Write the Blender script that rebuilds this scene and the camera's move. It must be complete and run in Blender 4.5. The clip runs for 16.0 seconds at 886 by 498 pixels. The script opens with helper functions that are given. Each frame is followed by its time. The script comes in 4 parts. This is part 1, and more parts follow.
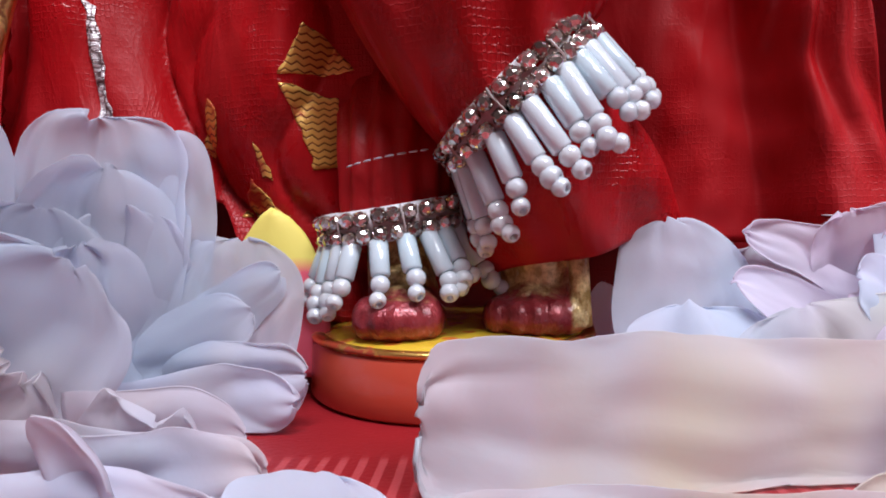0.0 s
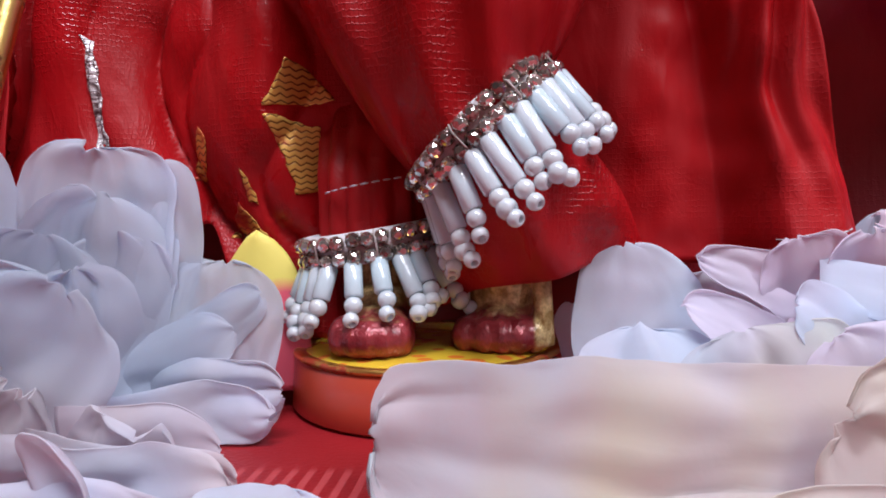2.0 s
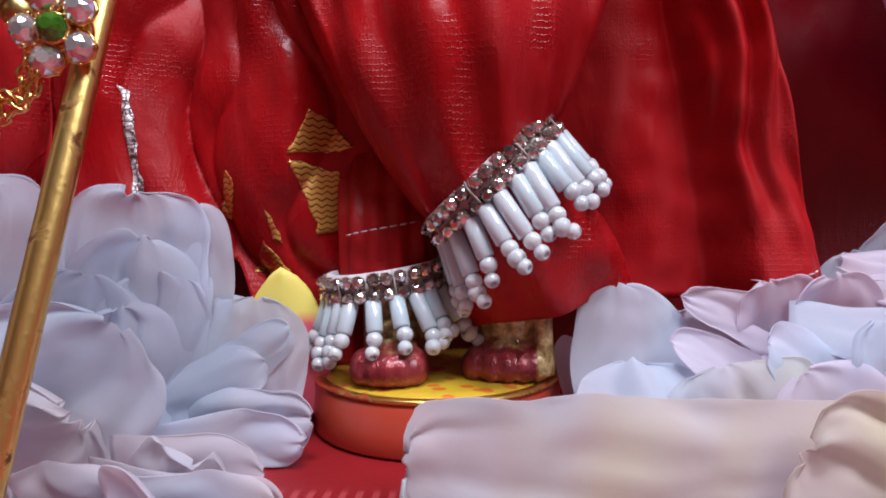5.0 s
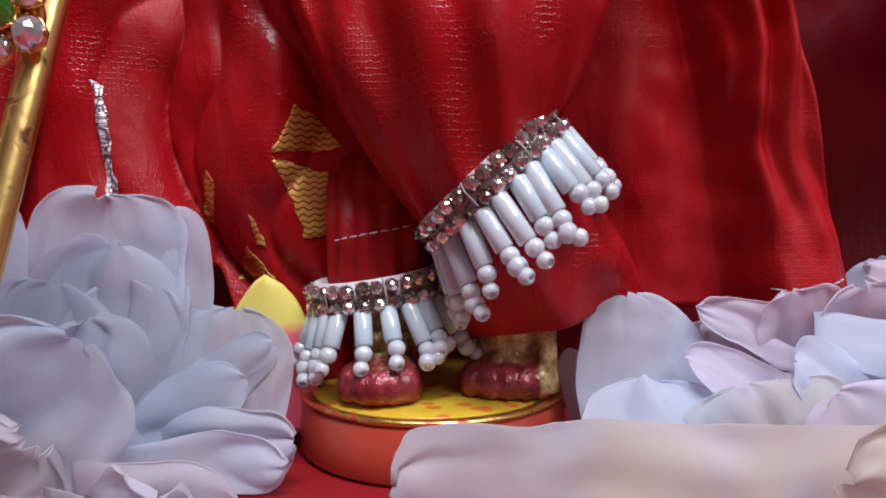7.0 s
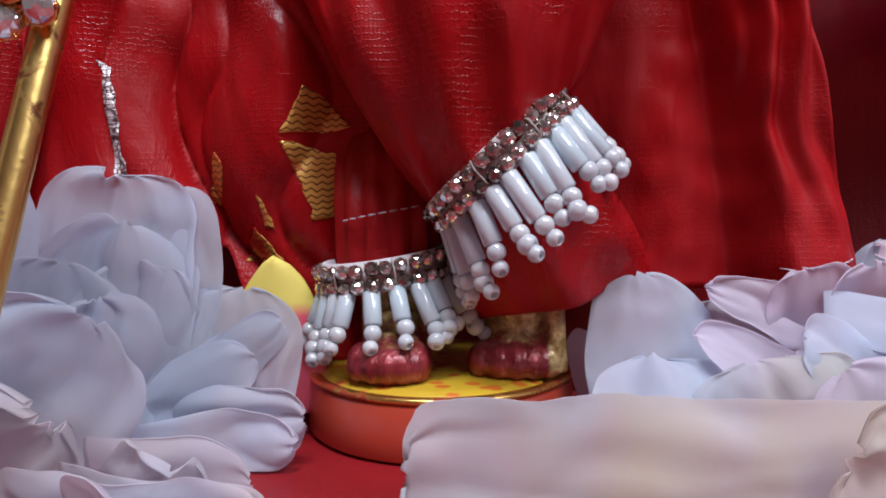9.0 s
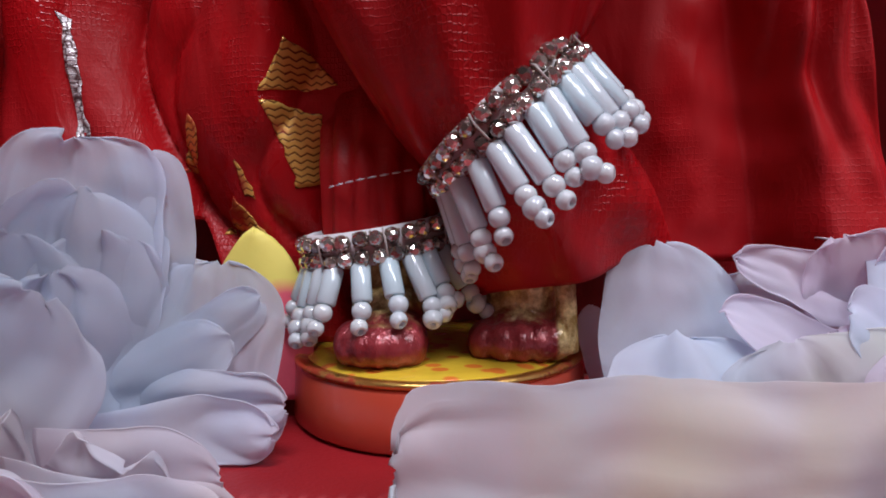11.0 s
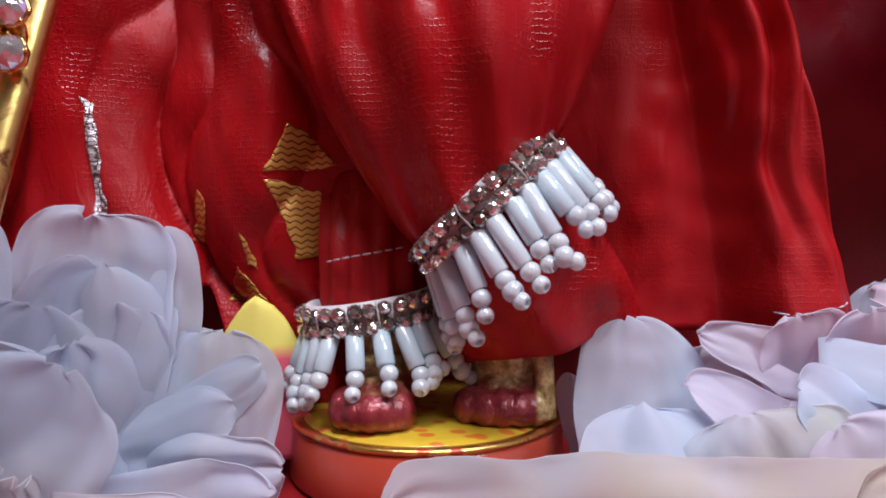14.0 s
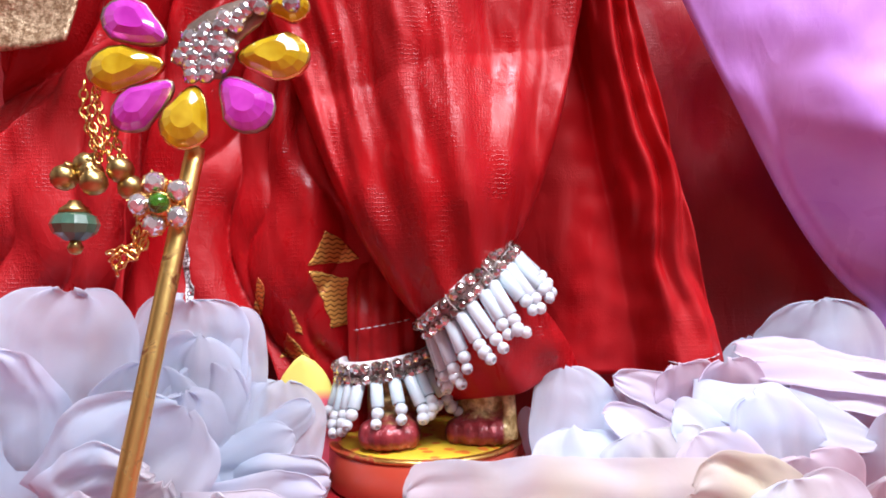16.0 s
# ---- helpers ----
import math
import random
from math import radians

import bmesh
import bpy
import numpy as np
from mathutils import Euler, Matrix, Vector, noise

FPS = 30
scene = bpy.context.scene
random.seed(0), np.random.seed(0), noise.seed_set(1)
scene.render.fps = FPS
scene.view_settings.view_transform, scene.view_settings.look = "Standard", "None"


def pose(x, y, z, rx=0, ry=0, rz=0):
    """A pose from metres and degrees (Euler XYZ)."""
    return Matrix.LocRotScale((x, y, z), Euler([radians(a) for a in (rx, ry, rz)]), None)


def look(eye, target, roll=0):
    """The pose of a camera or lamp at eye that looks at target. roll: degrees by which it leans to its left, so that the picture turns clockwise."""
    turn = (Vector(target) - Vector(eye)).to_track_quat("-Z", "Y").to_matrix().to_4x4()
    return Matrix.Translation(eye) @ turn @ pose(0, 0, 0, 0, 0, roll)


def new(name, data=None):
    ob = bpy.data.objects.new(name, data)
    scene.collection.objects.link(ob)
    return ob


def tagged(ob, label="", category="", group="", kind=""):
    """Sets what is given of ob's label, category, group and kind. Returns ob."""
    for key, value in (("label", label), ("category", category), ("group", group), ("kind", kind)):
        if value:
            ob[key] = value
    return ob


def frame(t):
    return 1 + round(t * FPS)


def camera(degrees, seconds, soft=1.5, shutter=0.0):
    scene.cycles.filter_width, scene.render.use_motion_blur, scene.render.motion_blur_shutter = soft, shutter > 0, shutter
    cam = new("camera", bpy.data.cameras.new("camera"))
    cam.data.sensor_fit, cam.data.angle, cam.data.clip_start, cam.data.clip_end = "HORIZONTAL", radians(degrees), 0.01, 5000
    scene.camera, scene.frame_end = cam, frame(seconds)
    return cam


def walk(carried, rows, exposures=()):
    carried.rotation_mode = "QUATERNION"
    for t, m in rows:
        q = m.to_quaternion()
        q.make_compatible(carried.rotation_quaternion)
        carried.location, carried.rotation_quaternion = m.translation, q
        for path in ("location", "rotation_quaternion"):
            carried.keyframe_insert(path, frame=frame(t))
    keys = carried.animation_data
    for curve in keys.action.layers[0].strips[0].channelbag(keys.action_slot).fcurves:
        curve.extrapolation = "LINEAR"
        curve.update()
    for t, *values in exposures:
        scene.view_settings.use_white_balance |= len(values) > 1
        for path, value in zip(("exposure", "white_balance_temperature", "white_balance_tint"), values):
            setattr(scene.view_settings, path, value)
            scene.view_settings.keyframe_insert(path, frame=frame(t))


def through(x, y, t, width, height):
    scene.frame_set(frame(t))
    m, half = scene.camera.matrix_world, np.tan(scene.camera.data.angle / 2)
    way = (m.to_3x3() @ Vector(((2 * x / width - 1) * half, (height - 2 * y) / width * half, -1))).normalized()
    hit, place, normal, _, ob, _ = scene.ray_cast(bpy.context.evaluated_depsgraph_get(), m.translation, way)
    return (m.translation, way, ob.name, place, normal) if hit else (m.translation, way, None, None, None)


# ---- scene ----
MM = 0.001

# camera: seconds, eye in millimetres, yaw, pitch, roll in degrees
cam = camera(68.9, 16.0, soft=1.8)
ROWS = [
    (0.0, 6.09, 3.62, 27.10, 3.62, -2.60, -1.11),
    (0.5, 8.46, 1.34, 27.55, 3.81, -2.42, -1.05),
    (1.0, 7.97, 0.51, 29.93, 4.08, -2.08, -0.84),
    (1.5, 9.62, -1.54, 30.01, 4.11, -2.24, -0.96),
    (2.0, 13.10, -1.57, 30.54, 4.86, -2.49, -1.05),
    (2.5, 10.29, -5.05, 29.86, 4.52, -2.24, -1.18),
    (3.0, 5.68, -10.73, 29.08, 3.88, -2.60, -1.06),
    (3.5, 1.05, -12.67, 31.20, 3.29, -2.31, -1.19),
    (4.0, 2.48, -12.11, 34.88, 3.02, -2.43, -0.93),
    (4.5, 7.85, -12.96, 36.35, 2.94, -2.19, -0.70),
    (7.0, 9.29, -3.89, 37.59, 3.24, -2.10, -0.64),
    (7.5, 9.04, -3.62, 35.89, 3.39, -2.51, -0.71),
    (8.0, 8.46, -4.96, 36.74, 3.34, -2.11, -0.67),
    (10.5, 8.29, 2.75, 33.19, 3.83, -4.03, -0.88),
    (11.0, 8.54, 6.13, 32.64, 3.77, -4.03, -1.04),
    (11.5, 9.12, 7.18, 31.36, 3.82, -4.38, -1.11),
    (12.0, 9.67, 8.15, 31.51, 4.04, -4.14, -1.09),
    (12.5, 9.26, 7.07, 30.85, 4.06, -4.55, -1.07),
    (13.0, 7.37, 6.98, 30.22, 4.57, -4.92, -0.91),
    (13.5, 8.64, 4.36, 32.83, 4.21, -3.66, -0.65),
    (14.0, 10.17, -1.52, 38.91, 3.31, -0.96, -0.47),
    (14.5, 10.12, -8.89, 42.68, 3.26, 0.69, -0.65),
    (15.0, 8.89, -19.88, 45.69, 2.97, 2.07, -0.58),
    (15.5, 11.04, -31.17, 48.69, 2.55, 2.41, -0.58),
    (16.0, 10.53, -45.44, 47.38, 1.79, 2.29, -1.17),
]
EXPOSURES = [(0.0, -0.20), (2.5, -0.26), (3.5, -0.34), (4.5, -0.32), (7.0, -0.42), (8.0, -0.43), (10.5, -0.64), (11.5, -0.58), (13.0, -0.56), (14.0, -0.38), (14.5, -0.20), (15.0, 0.08), (16.0, 0.42)]
walk(cam, [(t, pose(x * MM, y * MM, z * MM, 0, 0, yaw) @ pose(0, 0, 0, 90 + pitch) @ pose(0, 0, 0, 0, 0, roll))
           for t, x, y, z, yaw, pitch, roll in ROWS], EXPOSURES)

# light: a cool ceiling panel over the altar, a weaker fill added at front right, dim room air
world = bpy.data.worlds.new("room_air")
world.use_nodes = True
world.node_tree.nodes["Background"].inputs[0].default_value = (0.75, 0.8, 1.0, 1)
world.node_tree.nodes["Background"].inputs[1].default_value = 0.15
scene.world = world


def area_lamp(name, eye, target, wide, high, watts, colour):
    lamp = bpy.data.lights.new(name, "AREA")
    lamp.shape, lamp.size, lamp.size_y, lamp.energy, lamp.color = "RECTANGLE", wide, high, watts, colour
    ob = new(name, lamp)
    ob.matrix_world = look(eye, target)
    return ob


area_lamp("ceiling_light", (0.0, -0.22, 0.83), (0, 0.09, 0.03), 0.26, 0.16, 8.6, (0.87, 0.87, 1.0))
# added fill for the fronts of cloth, beads and petals; no fixture stands there
area_lamp("window_light", (0.40, -0.36, 0.74), (0, 0.09, 0.03), 0.40, 0.40, 8.2, (0.90, 0.91, 1.0))


# ---- materials ----
class Nodes:
    """A short hand for node materials; places are in the object's own metres."""

    def __init__(self, name):
        self.material = bpy.data.materials.new(name)
        self.material.use_nodes = True
        self.tree = self.material.node_tree
        self.out = self.tree.nodes["Material Output"]
        self.bsdf = self.tree.nodes["Principled BSDF"]
        self.place = self.tree.nodes.new("ShaderNodeTexCoord").outputs["Object"]

    def node(self, kind, **values):
        n = self.tree.nodes.new(kind)
        for key, value in values.items():
            n.inputs[key.replace("_", " ")].default_value = value
        return n

    def link(self, a, b):
        self.tree.links.new(a, b)

    def noise(self, scale, detail=3.0, rough=0.55, stretch=None, warp=0.0):
        n = self.node("ShaderNodeTexNoise", Scale=scale, Detail=detail, Roughness=rough, Distortion=warp)
        self.link(self.stretched(stretch), n.inputs["Vector"])
        return n.outputs["Fac"]

    def stretched(self, stretch):
        if not stretch:
            return self.place
        m = self.node("ShaderNodeMapping", Scale=stretch)
        self.link(self.place, m.inputs["Vector"])
        return m.outputs["Vector"]

    def ramp(self, value, *stops):
        r = self.node("ShaderNodeValToRGB")
        for n, (at, colour) in enumerate(stops):
            e = r.color_ramp.elements[n] if n < 2 else r.color_ramp.elements.new(at)
            e.position = at
            e.color = (*colour, 1) if isinstance(colour, tuple) else (colour, colour, colour, 1)
        self.link(value, r.inputs["Fac"])
        return r.outputs["Color"]

    def mix(self, fac, a, b, blend="MIX"):
        m = self.tree.nodes.new("ShaderNodeMix")
        m.data_type, m.blend_type = "RGBA", blend
        for socket, v in ((m.inputs[0], fac), (m.inputs[6], a), (m.inputs[7], b)):
            if isinstance(v, (tuple, float, int)):
                socket.default_value = (*v, 1) if isinstance(v, tuple) else v
            else:
                self.link(v, socket)
        return m.outputs[2]

    def math(self, op, a, b=0.0):
        m = self.tree.nodes.new("ShaderNodeMath")
        m.operation = op
        for socket, v in zip(m.inputs, (a, b)):
            if isinstance(v, (float, int)):
                socket.default_value = v
            else:
                self.link(v, socket)
        return m.outputs[0]

    def axis(self, n):
        s = self.tree.nodes.new("ShaderNodeSeparateXYZ")
        self.link(self.place, s.inputs[0])
        return s.outputs[n]

    def random(self):
        return self.tree.nodes.new("ShaderNodeObjectInfo").outputs["Random"]

    def set(self, **values):
        for key, value in values.items():
            socket = self.bsdf.inputs[key.replace("_", " ")]
            if isinstance(value, (tuple, float, int)):
                socket.default_value = (*value, 1) if isinstance(value, tuple) and len(value) == 3 and socket.type == "RGBA" else value
            else:
                self.link(value, socket)
        return self

    def bump(self, height, strength, distance):
        b = self.node("ShaderNodeBump", Strength=strength, Distance=distance)
        self.link(height, b.inputs["Height"])
        last = self.bsdf.inputs["Normal"]
        if last.links:
            self.link(last.links[0].from_socket, b.inputs["Normal"])
        self.link(b.outputs["Normal"], last)
        return self

    def translucent(self, colour, share):
        t = self.tree.nodes.new("ShaderNodeBsdfTranslucent")
        if isinstance(colour, tuple):
            t.inputs["Color"].default_value = (*colour, 1)
        else:
            self.link(colour, t.inputs["Color"])
        m = self.node("ShaderNodeMixShader", Fac=share)
        self.link(self.bsdf.outputs[0], m.inputs[1])
        self.link(t.outputs[0], m.inputs[2])
        self.link(m.outputs[0], self.out.inputs["Surface"])
        return self


def cloth(name, dark, light, rough, crinkle=1.0, through=0.2, net=0.6, streak=0.6):
    """Thin shiny festive net cloth: a fine mesh, streaky crinkles along the fall, threads that catch the light."""
    m = Nodes(name)
    colour = m.mix(m.ramp(m.noise(45, 4), (0.3, 0.0), (0.72, 1.0)), dark, light)
    shine = m.ramp(m.noise(85, 3, 0.6, stretch=(1.0, 1.0, 0.35), warp=0.8), (0.40, rough + 0.18), (0.62, rough - 0.10))
    m.set(Base_Color=colour, Roughness=shine, Specular_IOR_Level=0.45)
    m.bump(m.noise(95, 3, 0.5, stretch=(1.0, 1.0, 0.22), warp=0.5), 0.5 * streak, 0.0016)
    m.bump(m.noise(260, 4, 0.6, stretch=(1.0, 1.0, 0.4), warp=0.8), 0.4 * crinkle, 0.0007)
    crease = m.math("ABSOLUTE", m.math("SUBTRACT", m.noise(75, 2, 0.5, stretch=(1.0, 1.0, 0.45), warp=1.2), 0.5))
    m.bump(m.ramp(crease, (0.0, 1.0), (0.05, 0.0)), 0.12 * crinkle, 0.0005)
    v = m.node("ShaderNodeTexVoronoi", Scale=1700.0, Randomness=0.35)
    v.feature = "DISTANCE_TO_EDGE"
    m.link(m.stretched((1.0, 0.5, 0.62)), v.inputs["Vector"])
    caught = m.ramp(m.noise(55, 3, 0.6, warp=0.5), (0.46, 0.12), (0.62, 1.0))
    m.bump(m.math("MULTIPLY", m.ramp(v.outputs["Distance"], (0.02, 1.0), (0.16, 0.0)), caught), net, 0.00016)
    return m.translucent(colour, through).material


def petal_cloth(name, base, blush, warm):
    """Soft artificial petal fabric with a blush, faint veins and a fine nap."""
    m = Nodes(name)
    tint = m.mix(m.ramp(m.noise(38, 2), (0.40, 0.0), (0.66, 0.8)), base, blush)
    tint = m.mix(m.ramp(m.noise(27, 2, stretch=(1.3, 1.0, 0.7)), (0.52, 0.0), (0.72, 0.7)), tint, warm)
    m.set(Base_Color=tint, Roughness=0.75, Specular_IOR_Level=0.2, Subsurface_Weight=0.5, Subsurface_Radius=(0.005, 0.004, 0.004), Subsurface_Scale=1.0)
    m.bump(m.noise(130, 3, 0.5, warp=0.8), 0.10, 0.0012)
    m.bump(m.noise(3200, 2), 0.05, 0.0001)
    return m.translucent(tint, 0.45).material


def gold_metal(name, colour, rough, wear=(0.16, 0.05, 0.015), spots=0.66):
    m = Nodes(name)
    worn = m.ramp(m.noise(260, 4, 0.6, warp=0.4), (spots, 0.0), (spots + 0.08, 1.0))
    m.set(Base_Color=m.mix(worn, colour, wear), Metallic=m.math("SUBTRACT", 1.0, m.math("MULTIPLY", worn, 0.6)), Roughness=rough)
    m.bump(m.noise(900, 3), 0.25, 0.0002)
    return m.material


def gem(name, colour, dark, rough=0.06):
    m = Nodes(name)
    tone = m.mix(m.ramp(m.noise(250, 2), (0.35, 0.0), (0.7, 1.0)), dark, colour)
    m.set(Base_Color=tone, Roughness=rough, Transmission_Weight=0.45, IOR=1.55, Coat_Weight=0.6, Coat_Roughness=0.03)
    return m.material


RED = cloth("red_organza", (0.42, 0.005, 0.009), (0.62, 0.010, 0.016), 0.36, through=0.28)
VEIL = cloth("thin_red_veil", (0.50, 0.012, 0.018), (0.66, 0.026, 0.032), 0.36, through=0.32, net=0.5)
RED_SMOOTH = cloth("red_lining", (0.42, 0.004, 0.008), (0.56, 0.008, 0.013), 0.42, crinkle=0.45, through=0.2, net=0.25)
# darker copy of the red: shade behind the dress is put into its colour
RED_BACK = cloth("red_backdrop_cloth", (0.22, 0.004, 0.008), (0.34, 0.008, 0.013), 0.40, crinkle=0.8, through=0.0, net=0.3)
PURPLE = cloth("purple_satin", (0.62, 0.29, 0.84), (0.74, 0.42, 0.92), 0.32, crinkle=0.35, net=0.1, streak=0.7)
# white: bluish base and warm patches put cool light and red bounce into colour
PETAL_WHITE = petal_cloth("white_petal_fabric", (0.79, 0.86, 0.96), (0.83, 0.80, 0.90), (0.85, 0.77, 0.75))
PETAL_PINK = petal_cloth("blush_petal_fabric", (0.87, 0.82, 0.92), (0.87, 0.73, 0.82), (0.87, 0.78, 0.82))
PETAL_CREAM = petal_cloth("cream_petal_fabric", (0.82, 0.85, 0.90), (0.86, 0.72, 0.76), (0.87, 0.82, 0.55))
GOLD = gold_metal("worn_gold", (0.86, 0.60, 0.20), 0.33, spots=0.60)
GOLD_BRIGHT = gold_metal("bright_gold", (0.86, 0.58, 0.20), 0.2, spots=0.8)
WORN_RIM = gold_metal("worn_gilt_rim", (0.80, 0.50, 0.14), 0.3, wear=(0.46, 0.07, 0.03), spots=0.50)
BRASS = gold_metal("antique_brass", (0.50, 0.36, 0.14), 0.33, spots=0.7)
GEM_PINK = gem("pink_gem", (0.92, 0.12, 0.85), (0.70, 0.05, 0.62))
GEM_YELLOW = gem("yellow_gem", (0.95, 0.74, 0.04), (0.70, 0.45, 0.01))
GEM_GREEN = gem("green_gem", (0.12, 0.42, 0.03), (0.03, 0.16, 0.01))
GEM_TEAL = gem("frosted_green_bead", (0.16, 0.36, 0.24), (0.07, 0.20, 0.13), 0.3)


def stone_material(name, light, dark, metal):
    m = Nodes(name)
    # a random light to dark tone per stone puts sparkle into the base colour
    m.set(Base_Color=m.ramp(m.random(), (0.0, dark), (1.0, light)), Metallic=metal, Roughness=0.04, Coat_Weight=0.8, Coat_Roughness=0.02)
    return m.material


CRYSTAL = stone_material("foiled_crystal", (0.99, 0.97, 0.94), (0.17, 0.14, 0.12), 0.9)
CLEAR_STONE = stone_material("clear_crystal", (0.92, 0.95, 0.97), (0.46, 0.48, 0.51), 0.8)
m = Nodes("tarnished_claw_metal")
m.set(Base_Color=m.mix(m.noise(800, 3), (0.16, 0.12, 0.09), (0.44, 0.35, 0.29)), Metallic=0.7, Roughness=0.35)
CLAW = m.material
m = Nodes("pearl_coat")
tone = m.mix(m.random(), (0.90, 0.95, 0.97), (0.80, 0.88, 0.93))
m.set(Base_Color=tone, Roughness=0.12, Specular_IOR_Level=0.8, Transmission_Weight=0.12, IOR=1.5, Coat_Weight=1.0, Coat_Roughness=0.04)
m.bump(m.noise(1500, 2), 0.05, 0.0001)
PEARL = m.translucent(tone, 0.25).material
m = Nodes("milk_glass")
tone = m.mix(m.random(), (0.74, 0.93, 1.0), (0.84, 0.94, 1.0))
m.set(Base_Color=tone, Roughness=0.07, Specular_IOR_Level=0.8, Transmission_Weight=0.06, Coat_Weight=1.0, Coat_Roughness=0.03)
m.bump(m.noise(500, 2, stretch=(1.0, 1.0, 0.1)), 0.05, 0.0002)
MILK = m.translucent(tone, 0.25).material
m = Nodes("white_felt")
m.set(Base_Color=m.mix(m.noise(500, 3), (0.70, 0.66, 0.68), (0.84, 0.82, 0.84)), Roughness=0.9)
m.bump(m.noise(2500, 3), 0.4, 0.0002)
FELT = m.material
m = Nodes("sewing_thread")
m.set(Base_Color=m.mix(m.noise(900, 2), (0.50, 0.50, 0.56), (0.72, 0.70, 0.74)), Roughness=0.6)
THREAD = m.material
m = Nodes("clear_thread")
m.set(Base_Color=(0.62, 0.56, 0.54), Roughness=0.3, Transmission_Weight=0.3)
NYLON = m.material

# gold cloth under the red: metal threads with a dark net of wavy lines
m = Nodes("gold_net_cloth")
zigzag = m.math("MULTIPLY", m.math("PINGPONG", m.math("MULTIPLY", m.axis(0), 620.0), 0.5), 0.9)
rows = m.math("FRACT", m.math("ADD", m.math("ADD", m.math("MULTIPLY", m.axis(2), 900.0), zigzag), m.math("MULTIPLY", m.noise(160, 2), 1.4)))
net = m.ramp(rows, (0.0, 0.0), (0.14, 0.0), (0.30, 1.0), (0.95, 1.0), (1.0, 0.0))
veil = m.ramp(m.noise(115, 3, 0.6, warp=0.6), (0.50, 0.0), (0.62, 0.9))
m.set(Base_Color=m.mix(veil, m.mix(net, (0.16, 0.05, 0.01), m.mix(m.noise(90, 2), (0.66, 0.30, 0.05), (0.84, 0.58, 0.15))), (0.40, 0.012, 0.012)), Metallic=0.3, Roughness=0.36)
m.bump(net, 0.4, 0.0001)
GOLD_NET = m.material
m = Nodes("silver_ribbon")
v = m.node("ShaderNodeTexVoronoi", Scale=1000.0, Randomness=0.4)
v.feature = "DISTANCE_TO_EDGE"
m.link(m.stretched((0.6, 0.6, 1.0)), v.inputs["Vector"])
net = m.ramp(v.outputs["Distance"], (0.02, 0.0), (0.10, 1.0))
m.set(Base_Color=m.mix(net, (0.10, 0.05, 0.05), m.mix(m.noise(300, 3), (0.60, 0.57, 0.58), (0.90, 0.89, 0.90))), Metallic=0.3, Roughness=0.35)
m.bump(m.noise(700, 3, stretch=(1, 1, 2.5)), 0.9, 0.0006)
SILVER = m.material
m = Nodes("gold_lace")
m.set(Base_Color=m.mix(m.ramp(m.noise(700, 4, 0.7), (0.42, 0.0), (0.6, 1.0)), (0.30, 0.19, 0.10), (0.72, 0.56, 0.36)), Metallic=0.5, Roughness=0.38)
m.bump(m.noise(900, 4), 0.9, 0.0006)
LACE = m.material

# painted idol: gilt with crimson toes, worn at the edge of the paint
m = Nodes("painted_gilt")
height = m.math("ADD", m.axis(2), m.math("MULTIPLY", m.math("SUBTRACT", m.noise(300, 4, 0.7), 0.5), 0.006))
crimson = m.ramp(m.math("MULTIPLY", height, 40.0), (0.64, 1.0), (0.71, 0.0))
crimson = m.math("MULTIPLY", crimson, m.ramp(m.math("MULTIPLY", m.axis(0), 20.0), (0.364, 1.0), (0.374, 0.0)))
gilt = m.mix(m.ramp(m.noise(500, 4, 0.7), (0.4, 0.0), (0.65, 1.0)), (0.30, 0.18, 0.05), (0.80, 0.60, 0.28))
skin = m.mix(m.ramp(m.noise(380, 4, 0.65), (0.35, 0.0), (0.68, 1.0)), (0.18, 0.012, 0.018), (0.36, 0.045, 0.055))
skin = m.mix(m.ramp(m.noise(260, 3), (0.68, 0.0), (0.73, 0.8)), skin, (0.62, 0.46, 0.30))
m.set(Base_Color=m.mix(crimson, gilt, skin), Metallic=0.25, Roughness=0.30, Coat_Weight=0.35, Coat_Roughness=0.15)
m.bump(m.noise(420, 4, 0.65, stretch=(1.0, 1.0, 0.5)), 0.7, 0.0012)
GILT = m.material
m = Nodes("orange_lacquer")
m.set(Base_Color=m.mix(m.noise(50, 3), (0.44, 0.045, 0.025), (0.54, 0.085, 0.045)), Roughness=0.28, Coat_Weight=0.3, Subsurface_Weight=0.15,
      Subsurface_Radius=(0.004, 0.001, 0.0005), Subsurface_Scale=1.0)
m.bump(m.noise(300, 4), 0.12, 0.0005)
LACQUER = m.material
m = Nodes("yellow_paint_with_spots")
v = m.node("ShaderNodeTexVoronoi", Scale=230.0)
m.link(m.stretched((1.0, 1.6, 1.0)), v.inputs["Vector"])
spot = m.ramp(v.outputs["Distance"], (0.26, 1.0), (0.34, 0.0))
m.set(Base_Color=m.mix(spot, m.mix(m.noise(200, 4), (0.62, 0.38, 0.03), (0.80, 0.58, 0.05)), (0.72, 0.20, 0.03)), Roughness=0.2, Metallic=0.1, Coat_Weight=0.5)
m.bump(m.noise(260, 4), 0.3, 0.0006)
YELLOW = m.material
m = Nodes("lotus_print")
up = m.math("ADD", m.axis(2), m.math("MULTIPLY", m.noise(120, 2), 0.004))
m.set(Base_Color=m.ramp(m.math("MULTIPLY", up, 25.0), (0.53, (0.80, 0.12, 0.18)), (0.59, (0.92, 0.80, 0.18))), Roughness=0.6)
m.bump(m.noise(400, 3), 0.2, 0.0004)
LOTUS = m.material
# altar cloth: base red set darker, the shade round the pedestal put into it
m = Nodes("red_altar_cloth")
w = m.node("ShaderNodeTexWave", Scale=140.0, Distortion=0.6)
